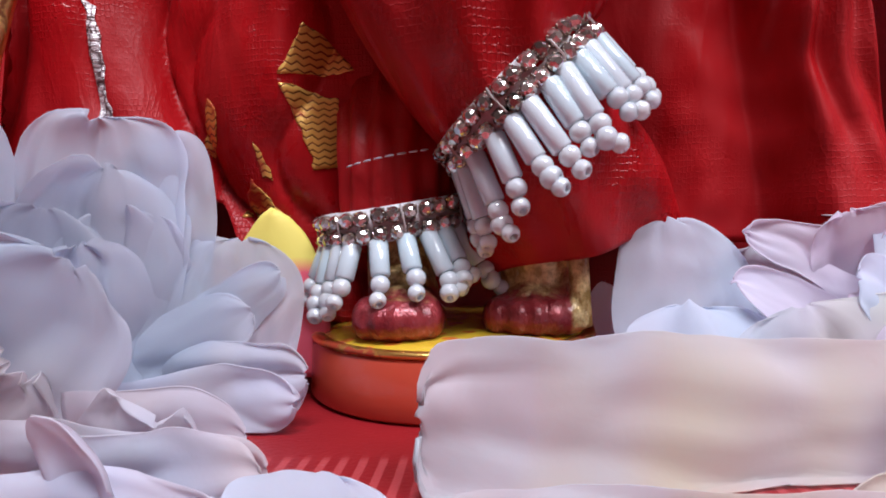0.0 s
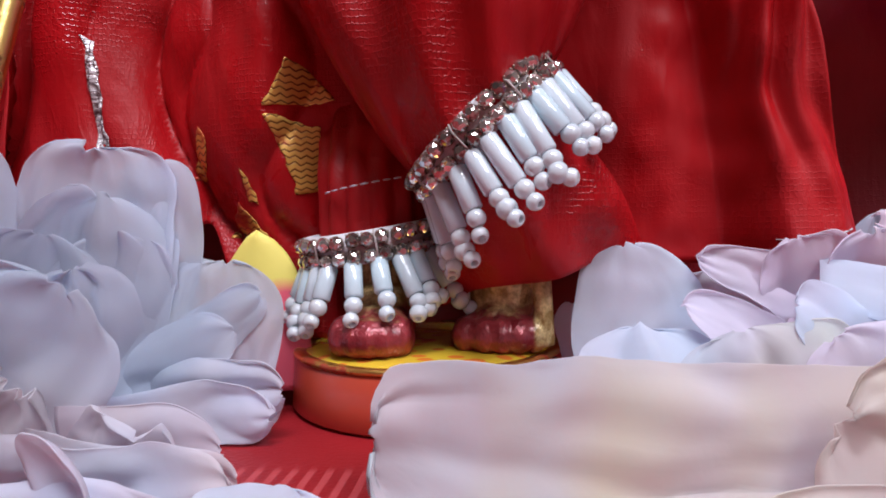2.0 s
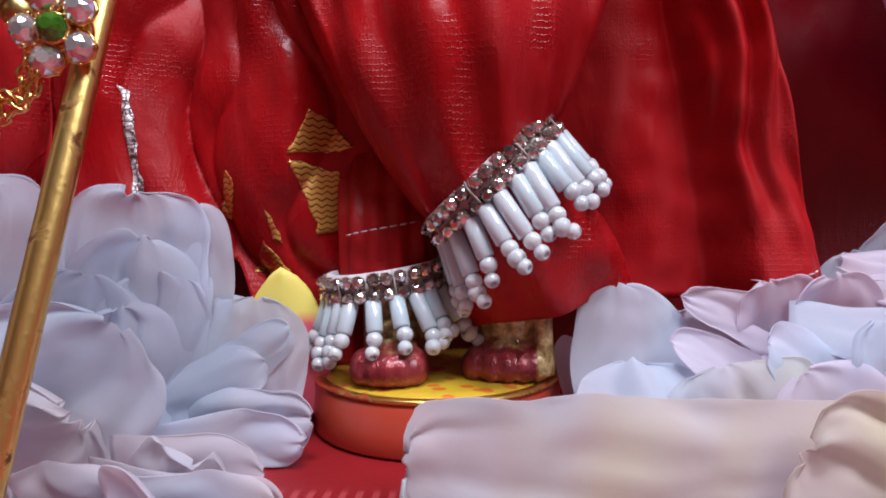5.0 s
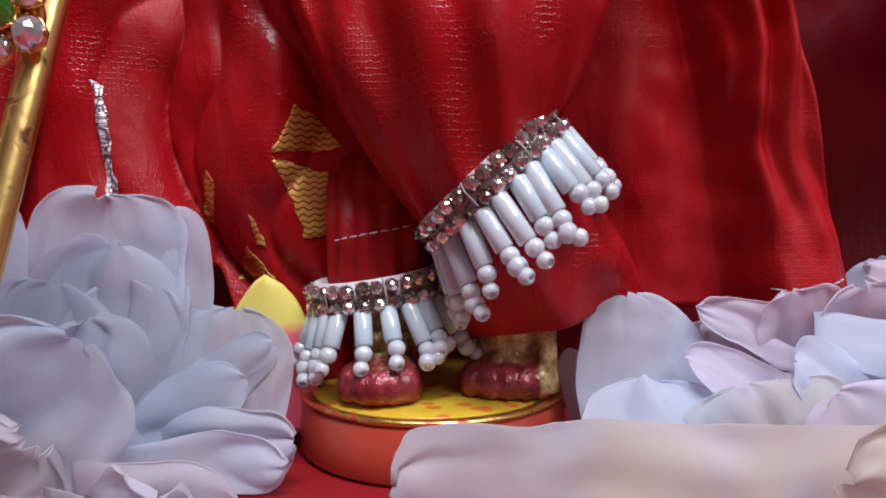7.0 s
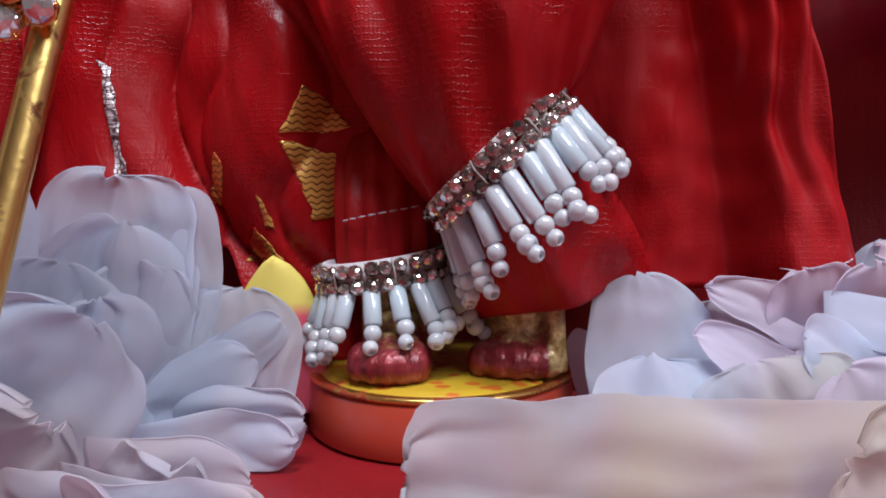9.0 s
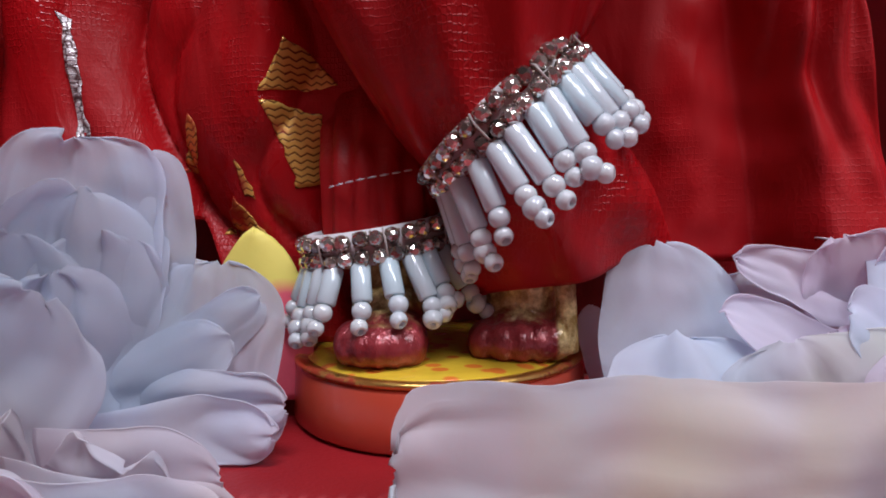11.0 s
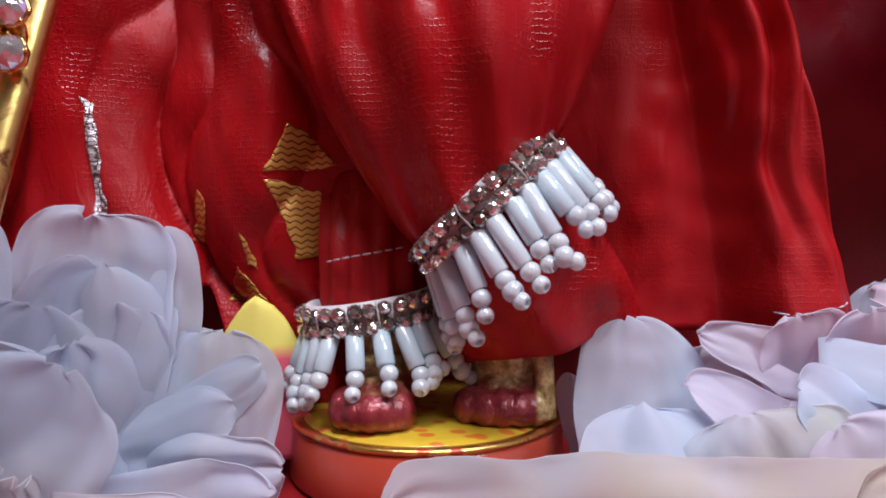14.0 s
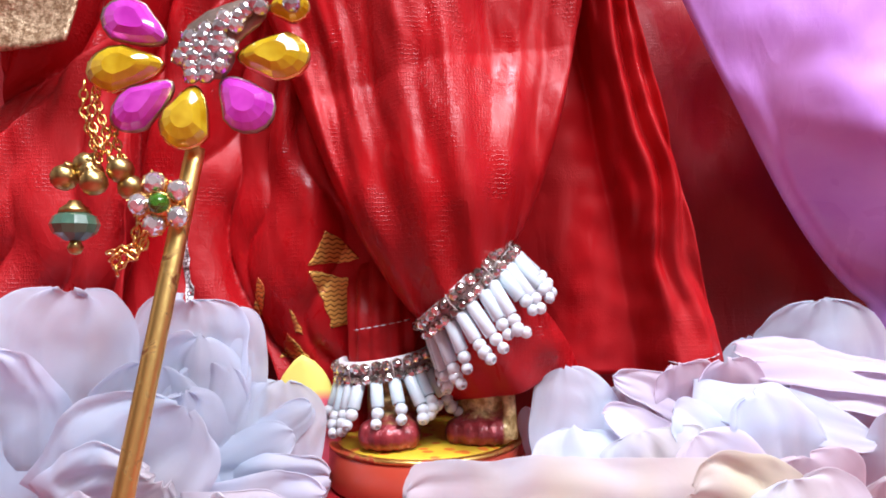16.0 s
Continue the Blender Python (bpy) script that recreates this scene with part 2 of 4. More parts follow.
m.link(m.place, w.inputs["Vector"])
band = m.ramp(m.math("MULTIPLY", m.math("ADD", m.axis(1), 0.2), 3.0), (0.780, 0.0), (0.785, 1.0), (0.824, 1.0), (0.829, 0.0))
line = m.math("MULTIPLY", m.ramp(w.outputs["Fac"], (0.55, 0.0), (0.7, 1.0)), band)
m.set(Base_Color=m.mix(line, m.mix(m.noise(80, 4), (0.20, 0.004, 0.008), (0.30, 0.008, 0.012)), (0.38, 0.045, 0.05)), Roughness=0.5)
m.bump(m.noise(1400, 3), 0.4, 0.0003)
ALTAR = m.material
m = Nodes("cream_wall_paint")
m.set(Base_Color=m.mix(m.noise(3, 4), (0.66, 0.60, 0.52), (0.72, 0.67, 0.60)), Roughness=0.8)
m.bump(m.noise(120, 4), 0.2, 0.002)
PLASTER = m.material


# ---- builders (all in millimetres of the place) ----
def V(*xyz):
    return Vector(xyz)


def lerp(a, b, t):
    return a + (b - a) * t


def smooth(a, b, x):
    t = min(1.0, max(0.0, (x - a) / (b - a)))
    return t * t * (3 - 2 * t)


def origin_of(ob):
    at = Vector((0, 0, 0))
    while ob:
        at += ob.matrix_basis.translation
        ob = ob.parent
    return at


def thing(name, at, label, category, group="", kind=""):
    """An Empty at the thing's base, which its parts hang on."""
    ob = new(name)
    ob.empty_display_size = 0.005
    ob.matrix_basis = pose(at[0] * MM, at[1] * MM, at[2] * MM)
    return tagged(ob, label, category, group, kind)


def mesh_from(name, bm, material, off=Vector((0, 0, 0)), flat=False):
    me = bpy.data.meshes.new(name)
    for v in bm.verts:
        v.co = v.co * MM - off
    bmesh.ops.recalc_face_normals(bm, faces=bm.faces)
    for f in bm.faces:
        f.smooth = not flat
    bm.to_mesh(me)
    bm.free()
    me.materials.append(material)
    return me


def part(name, bm, material, parent=None, label="", flat=False, thick=0.0):
    """Links a bmesh, built in place, as one mesh under a thing or a part."""
    off = origin_of(parent) if parent else Vector((0, 0, 0))
    ob = new(name, mesh_from(name, bm, material, off, flat))
    if parent:
        ob.parent = parent
    if thick:
        mod = ob.modifiers.new("thickness", "SOLIDIFY")
        mod.thickness, mod.offset = thick * MM, 0
    return tagged(ob, label) if label else ob


def piece(name, mesh, parent, m):
    """One of many alike pieces, on shared mesh data; m is its pose in the place, in millimetres."""
    ob = new(name, mesh)
    ob.parent = parent
    turn = m.to_3x3().to_4x4()
    ob.matrix_basis = Matrix.Translation(m.translation * MM - origin_of(parent)) @ turn
    return ob


def sheet(fn, nu, nv):
    """A cloth or petal: a grid of points fn(u, v) with u and v from 0 to 1."""
    bm = bmesh.new()
    rows = [[bm.verts.new(fn(i / nu, j / nv)) for i in range(nu + 1)] for j in range(nv + 1)]
    for j in range(nv):
        for i in range(nu):
            bm.faces.new((rows[j][i], rows[j][i + 1], rows[j + 1][i + 1], rows[j + 1][i]))
    return bm


def lathe(profile, at=(0, 0, 0), turn=None, n=24, closed=False):
    """A turned body from (radius, height) pairs about its own z axis."""
    bm = bmesh.new()
    m = Matrix.Translation(at) @ (turn or Matrix.Identity(4))
    rings = []
    for r, z in profile:
        if r < 1e-4:
            rings.append([bm.verts.new(m @ V(0, 0, z))] * n)
        else:
            rings.append([bm.verts.new(m @ V(r * math.cos(6.28318 * k / n), r * math.sin(6.28318 * k / n), z)) for k in range(n)])
    pairs = list(zip(rings, rings[1:])) + ([(rings[-1], rings[0])] if closed else [])
    for a, b in pairs:
        for k in range(n):
            q = []
            for p in (a[k], a[(k + 1) % n], b[(k + 1) % n], b[k]):
                if p not in q:
                    q.append(p)
            if len(q) > 2:
                bm.faces.new(q)
    return bm


def tube(points, radius, n=8, taper=None):
    """A round bar along points."""
    bm = bmesh.new()
    rings = []
    for k, p in enumerate(points):
        p = Vector(p)
        d = (Vector(points[min(k + 1, len(points) - 1)]) - Vector(points[max(k - 1, 0)])).normalized()
        side = d.cross(V(0, 1, 0.1)).normalized()
        up = side.cross(d)
        r = radius * (taper[k] if taper else 1.0)
        rings.append([bm.verts.new(p + r * (math.cos(6.28318 * i / n) * side + math.sin(6.28318 * i / n) * up)) for i in range(n)])
    for a, b in zip(rings, rings[1:]):
        for i in range(n):
            bm.faces.new((a[i], a[(i + 1) % n], b[(i + 1) % n], b[i]))
    bm.faces.new(rings[0])
    bm.faces.new(rings[-1])
    return bm


def box(x0, y0, z0, x1, y1, z1, bevel=0.0):
    bm = bmesh.new()
    bmesh.ops.create_cube(bm, size=1.0, matrix=Matrix.Translation(((x0 + x1) / 2, (y0 + y1) / 2, (z0 + z1) / 2)) @ Matrix.Diagonal((x1 - x0, y1 - y0, z1 - z0, 1)))
    if bevel:
        bmesh.ops.bevel(bm, geom=bm.edges[:], offset=bevel, segments=2, affect="EDGES")
    return bm


def frame_of(z, x):
    """A turn whose z axis is z and whose x axis lies towards x."""
    z = Vector(z).normalized()
    x = (Vector(x) - z * Vector(x).dot(z)).normalized()
    return Matrix((x, z.cross(x), z)).transposed().to_4x4()


def ripple(x, y, seed, size):
    return noise.noise(V(x / size, y / size, seed))


# ---- the setting ----
tagged(part("ground", sheet(lambda u, v: V(-980 + 1960 * u, -980 + 1960 * v, 0), 60, 60), ALTAR), "dark red altar cloth with a woven band of pale stripes", "cloth", kind="structure")
tagged(part("wall_north", box(-950, 950, 0, 950, 1010, 1080), PLASTER), "cream painted wall behind the altar", "wall", kind="structure")
tagged(part("wall_south", box(-950, -1010, 0, 950, -950, 1080), PLASTER), "cream painted wall facing the altar", "wall", kind="structure")
tagged(part("wall_east", box(950, -1010, 0, 1010, 1010, 1080), PLASTER), "cream painted side wall", "wall", kind="structure")
tagged(part("wall_west", box(-1010, -1010, 0, -950, 1010, 1080), PLASTER), "cream painted side wall", "wall", kind="structure")
tagged(part("ceiling", box(-1010, -1010, 1080, 1010, 1010, 1130), PLASTER), "plain cream ceiling", "ceiling", kind="structure")


def back_cloth(u, v):
    x, z = -190 + 380 * u, 0.4 + 190 * v
    return V(x, 128 + 3.0 * math.sin(x / 9 + 1.6 * ripple(x, z, 3, 40)) + 4 * ripple(x, z, 4, 30), z)


tagged(part("backdrop", sheet(back_cloth, 150, 60), RED_BACK, thick=0.4), "dark red patterned cloth hung behind the idol", "cloth", kind="structure")

# ---- the pedestal ----
PED = V(0.9, 109, 0)
pedestal = thing("pedestal", PED, "round orange lacquered pedestal with a yellow spotted top", "pedestal")
part("body", lathe([(0, 0.2), (22.6, 0.2), (23.2, 0.8), (23.0, 4), (22.7, 8.2), (22.2, 8.9), (0, 8.9)], PED, n=64), LACQUER, pedestal)
part("rim", lathe([(21.0, 8.8), (22.5, 8.8), (22.9, 9.2), (22.8, 9.6), (22.2, 9.9), (20.9, 9.7)], PED, n=64, closed=True), WORN_RIM, pedestal, "thin gilt rim with worn orange paint")
part("top", lathe([(21.2, 9.0), (21.1, 9.6), (19, 10.2), (12, 10.8), (0, 11)], PED, n=64), YELLOW, pedestal, "yellow painted top with orange spots")
# ---- the idol's feet: one plain mesh ----
idol = bmesh.new()


def blob(at, size, turn=None):
    bmesh.ops.create_uvsphere(idol, u_segments=20, v_segments=12, radius=1.0, matrix=Matrix.Translation(at) @ (turn or Matrix.Identity(4)) @ Matrix.Diagonal((*size, 1)))


def limb(a, b, ra, rb):
    a, b = Vector(a), Vector(b)
    m = Matrix.Translation((a + b) / 2) @ frame_of(b - a, (1, 0.01, 0))
    bmesh.ops.create_cone(idol, cap_ends=True, segments=24, radius1=ra, radius2=rb, depth=(b - a).length, matrix=m)


for k, (x, w, y) in enumerate(((-10.6, 1.5, 93.6), (-8.3, 1.4, 92.3), (-6.1, 1.4, 91.9), (-3.9, 1.4, 92.2), (-1.9, 1.4, 93.2))):
    blob((x, y + 1.8, 13.1), (w + 1.0, 4.0, 3.3))
blob((-6.0, 98.5, 14.2), (5.8, 5.8, 3.6))
blob((-6.5, 104, 15.6), (5.6, 6.5, 5.4))
limb((-7, 106, 12), (-8, 110, 46), 5.6, 5.0)
for x, y in ((8.0, 98.5), (10.8, 97.5), (13.4, 97.2), (16.0, 97.6), (18.4, 98.6)):
    blob((x, y, 12.8), (2.3, 3.4, 3.0))
blob((13.4, 101.5, 14.0), (6.2, 4.6, 4.0))
blob((14, 103, 18.5), (5.6, 4.0, 6.0))
limb((15, 104, 17), (12, 100, 40), 5.0, 6.0)
limb((20.2, 97.6, 11), (19.4, 98.4, 27), 1.5, 1.7)
limb((11, 100, 36), (0, 110, 90), 6.5, 8)
statue = part("statue", idol, GILT)
mod = statue.modifiers.new("skin", "REMESH")
mod.mode, mod.voxel_size, mod.use_smooth_shade = "VOXEL", 0.00045, True
mod = statue.modifiers.new("soft", "SMOOTH")
mod.factor, mod.iterations = 0.5, 7
tagged(statue, "small gilt idol's feet with crimson painted toes", "statue")

# ---- the dress ----
RING_R = dict(at=V(11.1, 97.5, 44.5), side=V(18, -5.5, 16.2).normalized(), radius=12.9)
RING_R["front"] = (V(-0.1, -0.98, -0.14) - RING_R["side"] * V(-0.1, -0.98, -0.14).dot(RING_R["side"])).normalized()
RING_L = dict(at=V(-8.0, 106, 27.2), side=V(18, 0.5, 2.6).normalized(), radius=10.8)
RING_L["front"] = (V(0, -1, -0.06) - RING_L["side"] * V(0, -1, -0.06).dot(RING_L["side"])).normalized()

dress = thing("dress", (0, 106, 24), "crinkled shiny red organza dress with stitched hem", "dress")


def skirt_y(x, z):
    """The fall of the skirt's left panel: pleats that fan out from the waist."""
    fan = (x + 6) / (1.0 + (150 - z) / 150)
    sweep = fan + 0.16 * (z - 60) * smooth(-60, -10, x)
    folds = 8.0 * (1 - abs(math.sin(sweep / 6.4 + 1.8 * ripple(x, z, 1, 34))) ** 0.55) + 3.0 * (1 - abs(math.sin(sweep / 2.9 + 2.6 * ripple(x, z, 2, 24) + 0.7)) ** 0.6)
    return (103.6 + folds + 0.9 * math.sin(fan / 1.1 + 2) * smooth(45, 100, z) + 3.2 * ripple(x + 0.25 * z, 0.45 * z, 7, 17) + 0.9 * ripple(x + 0.2 * z, 0.4 * z, 9, 6)
            - 5 * smooth(-30, -95, x) - 4 * smooth(60, 140, z) + 6 * smooth(-27, -12, x) * (1 - smooth(62, 95, z)))


def left_panel(u, v):
    z = lerp(28 + 5 * smooth(0.5, 0.75, u) - 24 * smooth(0.68, 0.78, u) + 1.5 * math.sin(17 * u), 150, v)
    x = lerp(lerp(-118, -2, u), lerp(-78, 6, u), v)
    return V(x, skirt_y(x, z), z)


part("skirt_panel", sheet(left_panel, 240, 120), RED, dress, thick=0.25)


def right_panel(u, v):
    z = lerp(22.6 - 1.5 * smooth(0.5, 1, u), 150, v)
    x = lerp(lerp(12, 69.2, u ** 0.9), lerp(8, 40, u), v ** 1.2)
    fold = smooth(0.66, 0.80, u)
    y = 115 - 11 * fold + 2.4 * math.sin(u * 9 + 0.8 * v) * (1 - 0.6 * fold) + 2 * smooth(0.93, 1.0, u)
    y += 1.6 * math.sin(u * 60 + 3 * ripple(x, z, 12, 20)) * fold * smooth(0.0, 0.35, v) + 2.6 * ripple(x, z, 13, 24) + 0.7 * ripple(x, z, 14, 6)
    bell = fold * (1 - smooth(0.0, 0.22, v))
    return V(x - 1.2 * bell * math.cos(3 * u), y - 6 * v - 2.6 * bell * math.sin(math.pi * (u - 0.66) / 0.34), z + 0.8 * bell * math.sin(14 * u))


right = part("skirt_panel", sheet(right_panel, 120, 90), RED_SMOOTH, dress, "smooth dark red panel with a stitched hem", thick=0.25)


def drape(u, v):
    """The cloth over the bent leg: gathered into the anklet, wide above."""
    a = lerp(-0.30, math.pi + 0.30, u)
    ring = RING_R["at"] + 11.8 * (-math.cos(a) * RING_R["side"] + math.sin(a) * RING_R["front"])
    top = V(lerp(-46, 46, u), 101 - 13 * math.sin(math.pi * u) ** 0.6, 150)
    w = v ** 0.62
    p = V(lerp(ring.x, top.x, w), lerp(ring.y, top.y, v) - 5 * math.sin(math.pi * min(1, 2.2 * v)) * smooth(0, 0.1, u), lerp(ring.z, top.z, v))
    pleat = 0.22 * math.sin(u * 105 + 3 * ripple(p.x, p.z, 24, 14)) * smooth(0.2, 0.5, v) + math.sin(u * 34 + 2.0 * ripple(p.x, p.z, 21, 25)) * 1.1 + math.sin(u * 13 + 1) * 1.8 * smooth(0.02, 0.3, v)
    crush = 3.2 * ripple(p.x, 0.4 * p.z, 22, 16) * smooth(0, 0.2, v) + 0.8 * ripple(p.x + 0.3 * p.z, 0.35 * p.z, 23, 5)
    return p + V(0, -pleat - crush, 0)


part("knee_drape", sheet(drape, 220, 130), RED, dress, "red cloth gathered over the bent leg", thick=0.25)


def trouser(u, v):
    """The flared cuff below the raised anklet."""
    a = lerp(-0.1, 2.55, u)
    ring = RING_R["at"] + 11.0 * (-math.cos(a) * RING_R["side"] + math.sin(a) * RING_R["front"])
    hem = V(lerp(4, 36.5, u), 103 - 9 * math.sin(math.pi * u) + 1 * u, lerp(16.6, 25.0, u) + 1.5 * math.sin(math.pi * u) + 0.9 * math.sin(9 * u))
    p = ring.lerp(hem, v)
    bulge = 2.2 * math.sin(math.pi * v) * smooth(0.6, 1.0, u)
    return p + V(bulge, -2.2 * math.sin(math.pi * v) - 1.0 * math.sin(u * 21 + 2 * v) * v - 1.4 * ripple(p.x, p.z, 31, 7), 0.3 * bulge)


part("trouser_cuff", sheet(trouser, 60, 40), RED, dress, thick=0.25)


def ankle_cuff(u, v):
    a = lerp(-0.25, math.pi + 0.25, u)
    z = lerp(25.5, 64, v ** 1.2)
    r = 8.8 + 0.9 * math.sin(11 * u + 1) * v + 3 * smooth(0.25, 1, v) + 0.5 * math.sin(u * 46) * smooth(0.0, 0.2, v)
    p = V(-7.6 - math.cos(a) * r, 107 - math.sin(a) * r * 0.92, z)
    return p + V(0, 0.8 * ripple(p.x, z, 41, 5) + 17 * smooth(0.3, 1.0, v), 0)


part("ankle_cuff", sheet(ankle_cuff, 70, 50), RED, dress, thick=0.25)


def stitches(fn, n, label):
    """A run of single stitches along fn(0..1)."""
    for k in range(n):
        a, b = fn((k + 0.12) / n), fn((k + 0.86) / n)
        mid = (a + b) / 2 + V(0, -0.14, 0)
        part("stitch", tube([a, mid, b], 0.16, 6, (0.6, 1.0, 0.6)), THREAD, dress, label if k == 0 else "")


def on_cuff(t):
    a = lerp(0.75, 2.25, t)
    return V(-7.6 - math.cos(a) * 9.4, 107 - math.sin(a) * 8.9, lerp(35.2, 37.6, t)) + V(0, -0.5, 0)


def on_hem(t):
    p = right_panel(lerp(0.755, 0.985, t), 0.042 + 0.008 * t)
    return p + V(0, -0.32, 0)


stitches(on_cuff, 8, "grey running stitch")
stitches(on_hem, 7, "grey running stitch")


def patch(name, corners, material, label, wave=0.5):
    """A piece of bright cloth that shows where the red one parts: corners are (x, z), four of them."""
    a, b, c, d = [V(x, 0, z) for x, z in corners]

    def fn(u, v):
        p = a.lerp(b, u).lerp(d.lerp(c, u), v)
        x = p.x + wave * ripple(p.x, p.z, 51, 2.0) * (1 if 0 < u < 1 else 1.6)
        z = p.z + wave * ripple(p.x, p.z, 52, 2.0)
        return V(x, skirt_y(x, z) - 0.3, z)

    part(name, sheet(fn, 16, 16), material, dress, label, thick=0.12)


NET = "gold net cloth showing between the folds"
patch("gold_panel", ((-25, 50.2), (-14.4, 51.4), (-18.2, 56.0), (-21.5, 58.4)), GOLD_NET, NET)
patch("gold_panel", ((-20.6, 35.4), (-15.6, 36.4), (-17.2, 47.0), (-25.2, 49.0)), GOLD_NET, NET)
patch("gold_panel", ((-41.6, 38.6), (-38.8, 38.2), (-36.6, 44.8), (-38.4, 47.8)), GOLD_NET, NET)
patch("gold_panel", ((-29.6, 34.2), (-27.6, 34.0), (-29.2, 38.4), (-30.4, 40.0)), GOLD_NET, NET)
patch("gold_panel", ((-34.2, 28.2), (-25.8, 27.0), (-29.4, 32.0), (-31.6, 34.4)), GOLD_NET, NET)
patch("silver_trim", ((-53.2, 36), (-51.7, 36), (-54.8, 62), (-56.8, 63)), SILVER, "crinkled silver ribbon in the skirt", 0.6)


def side_veil(u, v):
    """A loose thin layer whose upper hem runs aslant beside the waist."""
    x = lerp(-150, -66, u)
    top = 81.8 + 0.79 * (x + 94.2) + 1.2 * math.sin(x / 7)
    z = lerp(30, min(top, 104), v)
    return V(x, skirt_y(x, z) - 3.2 - 2.2 * math.sin(x / 5.5 + z / 60) - 1.5 * ripple(x, 0.4 * z, 81, 12), z)


part("side_veil", sheet(side_veil, 90, 60), VEIL, dress, "thin lighter red veil with a slanting hem", thick=0.15)


# ---- cloths beside the dress ----
def purple(u, v):
    """Swells out above and tucks in below, so that its lower part hangs in its own shade."""
    z = lerp(32, 160, v)
    left = 103.2 - 41.5 * max(0.0, (z - 38) / 70.4) ** 0.72
    x = lerp(left, 150, u)
    tuck = 21 * smooth(116, 84, z + 0.38 * x)
    fold = 1.8 * math.sin(u * 8 + v * 5) + 2.6 * ripple(x, z, 61, 25) + 1.3 * math.sin(9 * v - 7 * u) + 0.8 * ripple(x, z, 62, 8)
    return V(x + 0.45 * (tuck - 5), 95 + tuck - 3 * u + fold * smooth(0, 0.1, u) + 1.6 * (1 - smooth(0, 0.06, u)), z)


tagged(part("shawl", sheet(purple, 50, 60), PURPLE, thick=0.5), "glossy purple satin shawl hanging beside the red dress", "shawl")


def lace(u, v):
    x, z = lerp(-150, -74, u) + 2 * math.sin(7 * v), lerp(100, 160, v) + 4 * (1 - u) + 2.0 * math.sin(6 * u)
    return V(x, 90 + 2 * math.sin(u * 10) + 1.2 * math.sin(v * 9) + ripple(x, z, 71, 6), z)


tagged(part("sash", sheet(lace, 50, 40), LACE, thick=0.6), "glittering gold lace sash draped over the red skirt", "sash")


def lotus(u, v):
    w = 8.6 * (1 - max(0.0, (v - 0.3) / 0.7) ** 2) ** 0.5
    return V(-27 + (2 * u - 1) * w, 103.5 - 2.0 * math.sin(math.pi * u) + 1.5 * v, lerp(3, 29.4, v) - 1.5 * (2 * u - 1) ** 2 + 0.5 * math.sin(9 * u))


tagged(part("lotus_petal", sheet(lotus, 20, 24), LOTUS, thick=0.5), "yellow and pink painted lotus petal behind the flowers", "ornament")


# ---- fabric flowers ----
def petal(base, tip, width, facing, bow=0.1, root=0.8, blunt=3.0, cup=0.02, frill=0.5, crease=0.5, notch=0.15, skew=0.0, seed=0):
    """One soft cloth petal from base to tip; facing: the way its outer side looks. bow: how far it swells towards facing;
    root: its width at the base as a share of the widest; blunt: high for a square end;
    frill and notch: waves and small nicks of the rim; skew: how far the tip leans aside."""
    base, tip, facing = Vector(base), Vector(tip), Vector(facing).normalized()
    along = tip - base
    long = along.length
    d = along.normalized()
    n = (facing - d * facing.dot(d)).normalized()
    side = d.cross(n)

    def fn(u, v):
        s, a = 1 - (1 - v) ** 1.7, math.sin((2 * u - 1) * 1.5708)
        half = width / 2 * lerp(root, 1.0, smooth(0, 0.6, s)) * max(0.01, 1 - s ** (blunt + 1.5)) ** 0.36
        half *= 1 + 0.03 * noise.noise(V(s * 3, 5.0 * a, seed * 1.3))
        rim = max(abs(a) ** 6, s ** 9)
        lift = 0.7 * bow * long * math.sin(math.pi * min(1.0, 0.08 + 0.92 * s)) - cup * width * a * a * (0.3 + 0.7 * s)
        lift += frill * rim * 2.2 * noise.noise(V(a * 2.1, s * 2.6, seed * 3.7))
        lift += crease * smooth(0.0, 0.3, s) * (2.4 * noise.noise(V(a * width / 19, s * long / 22, seed + 9)) + 1.2 * noise.noise(V(a * width / 7 + s, s * long / 26, seed + 19)))
        lift -= 2.0 * crease * max(0.0, 1 - 2.6 * abs(noise.noise(V(a * width / 15 - s * 0.7, s * long / 30, seed + 39)))) * smooth(0.1, 0.5, s)
        nick = notch * rim * (0.9 * noise.noise(V(a * width / 3.2, s * long / 3.2, seed)) + 0.5 * noise.noise(V(a * width / 1.3, s * long / 1.3, seed + 3)))
        nick += 0.04 * long * s ** 3 * noise.noise(V(a * width / 9, 2.0, seed + 51))
        p = base + d * (long * s + nick) + side * (a * half * (1 + 0.02 * nick) + skew * width * s * s) + n * lift
        loose = smooth(0.0, 0.4, s)
        return p + loose * (1.5 * noise.noise_vector(p / 11 + V(seed, 0, 0)) + 0.35 * noise.noise_vector(p / 4))

    return sheet(fn, 32, 34)


def flower(name, at, petals, label, group="fabric flowers"):
    ob = thing(name, at, label, "flower", group)
    for k, (material, base, tip, width, facing, more) in enumerate(petals):
        bm = petal(base, tip, width, facing, seed=k + len(petals), **more)
        for v in bm.verts:
            v.co.z = max(v.co.z, 0.4 + 0.01 * (k % 7))
        part("petal", bm, material, ob, thick=0.14)
    return ob


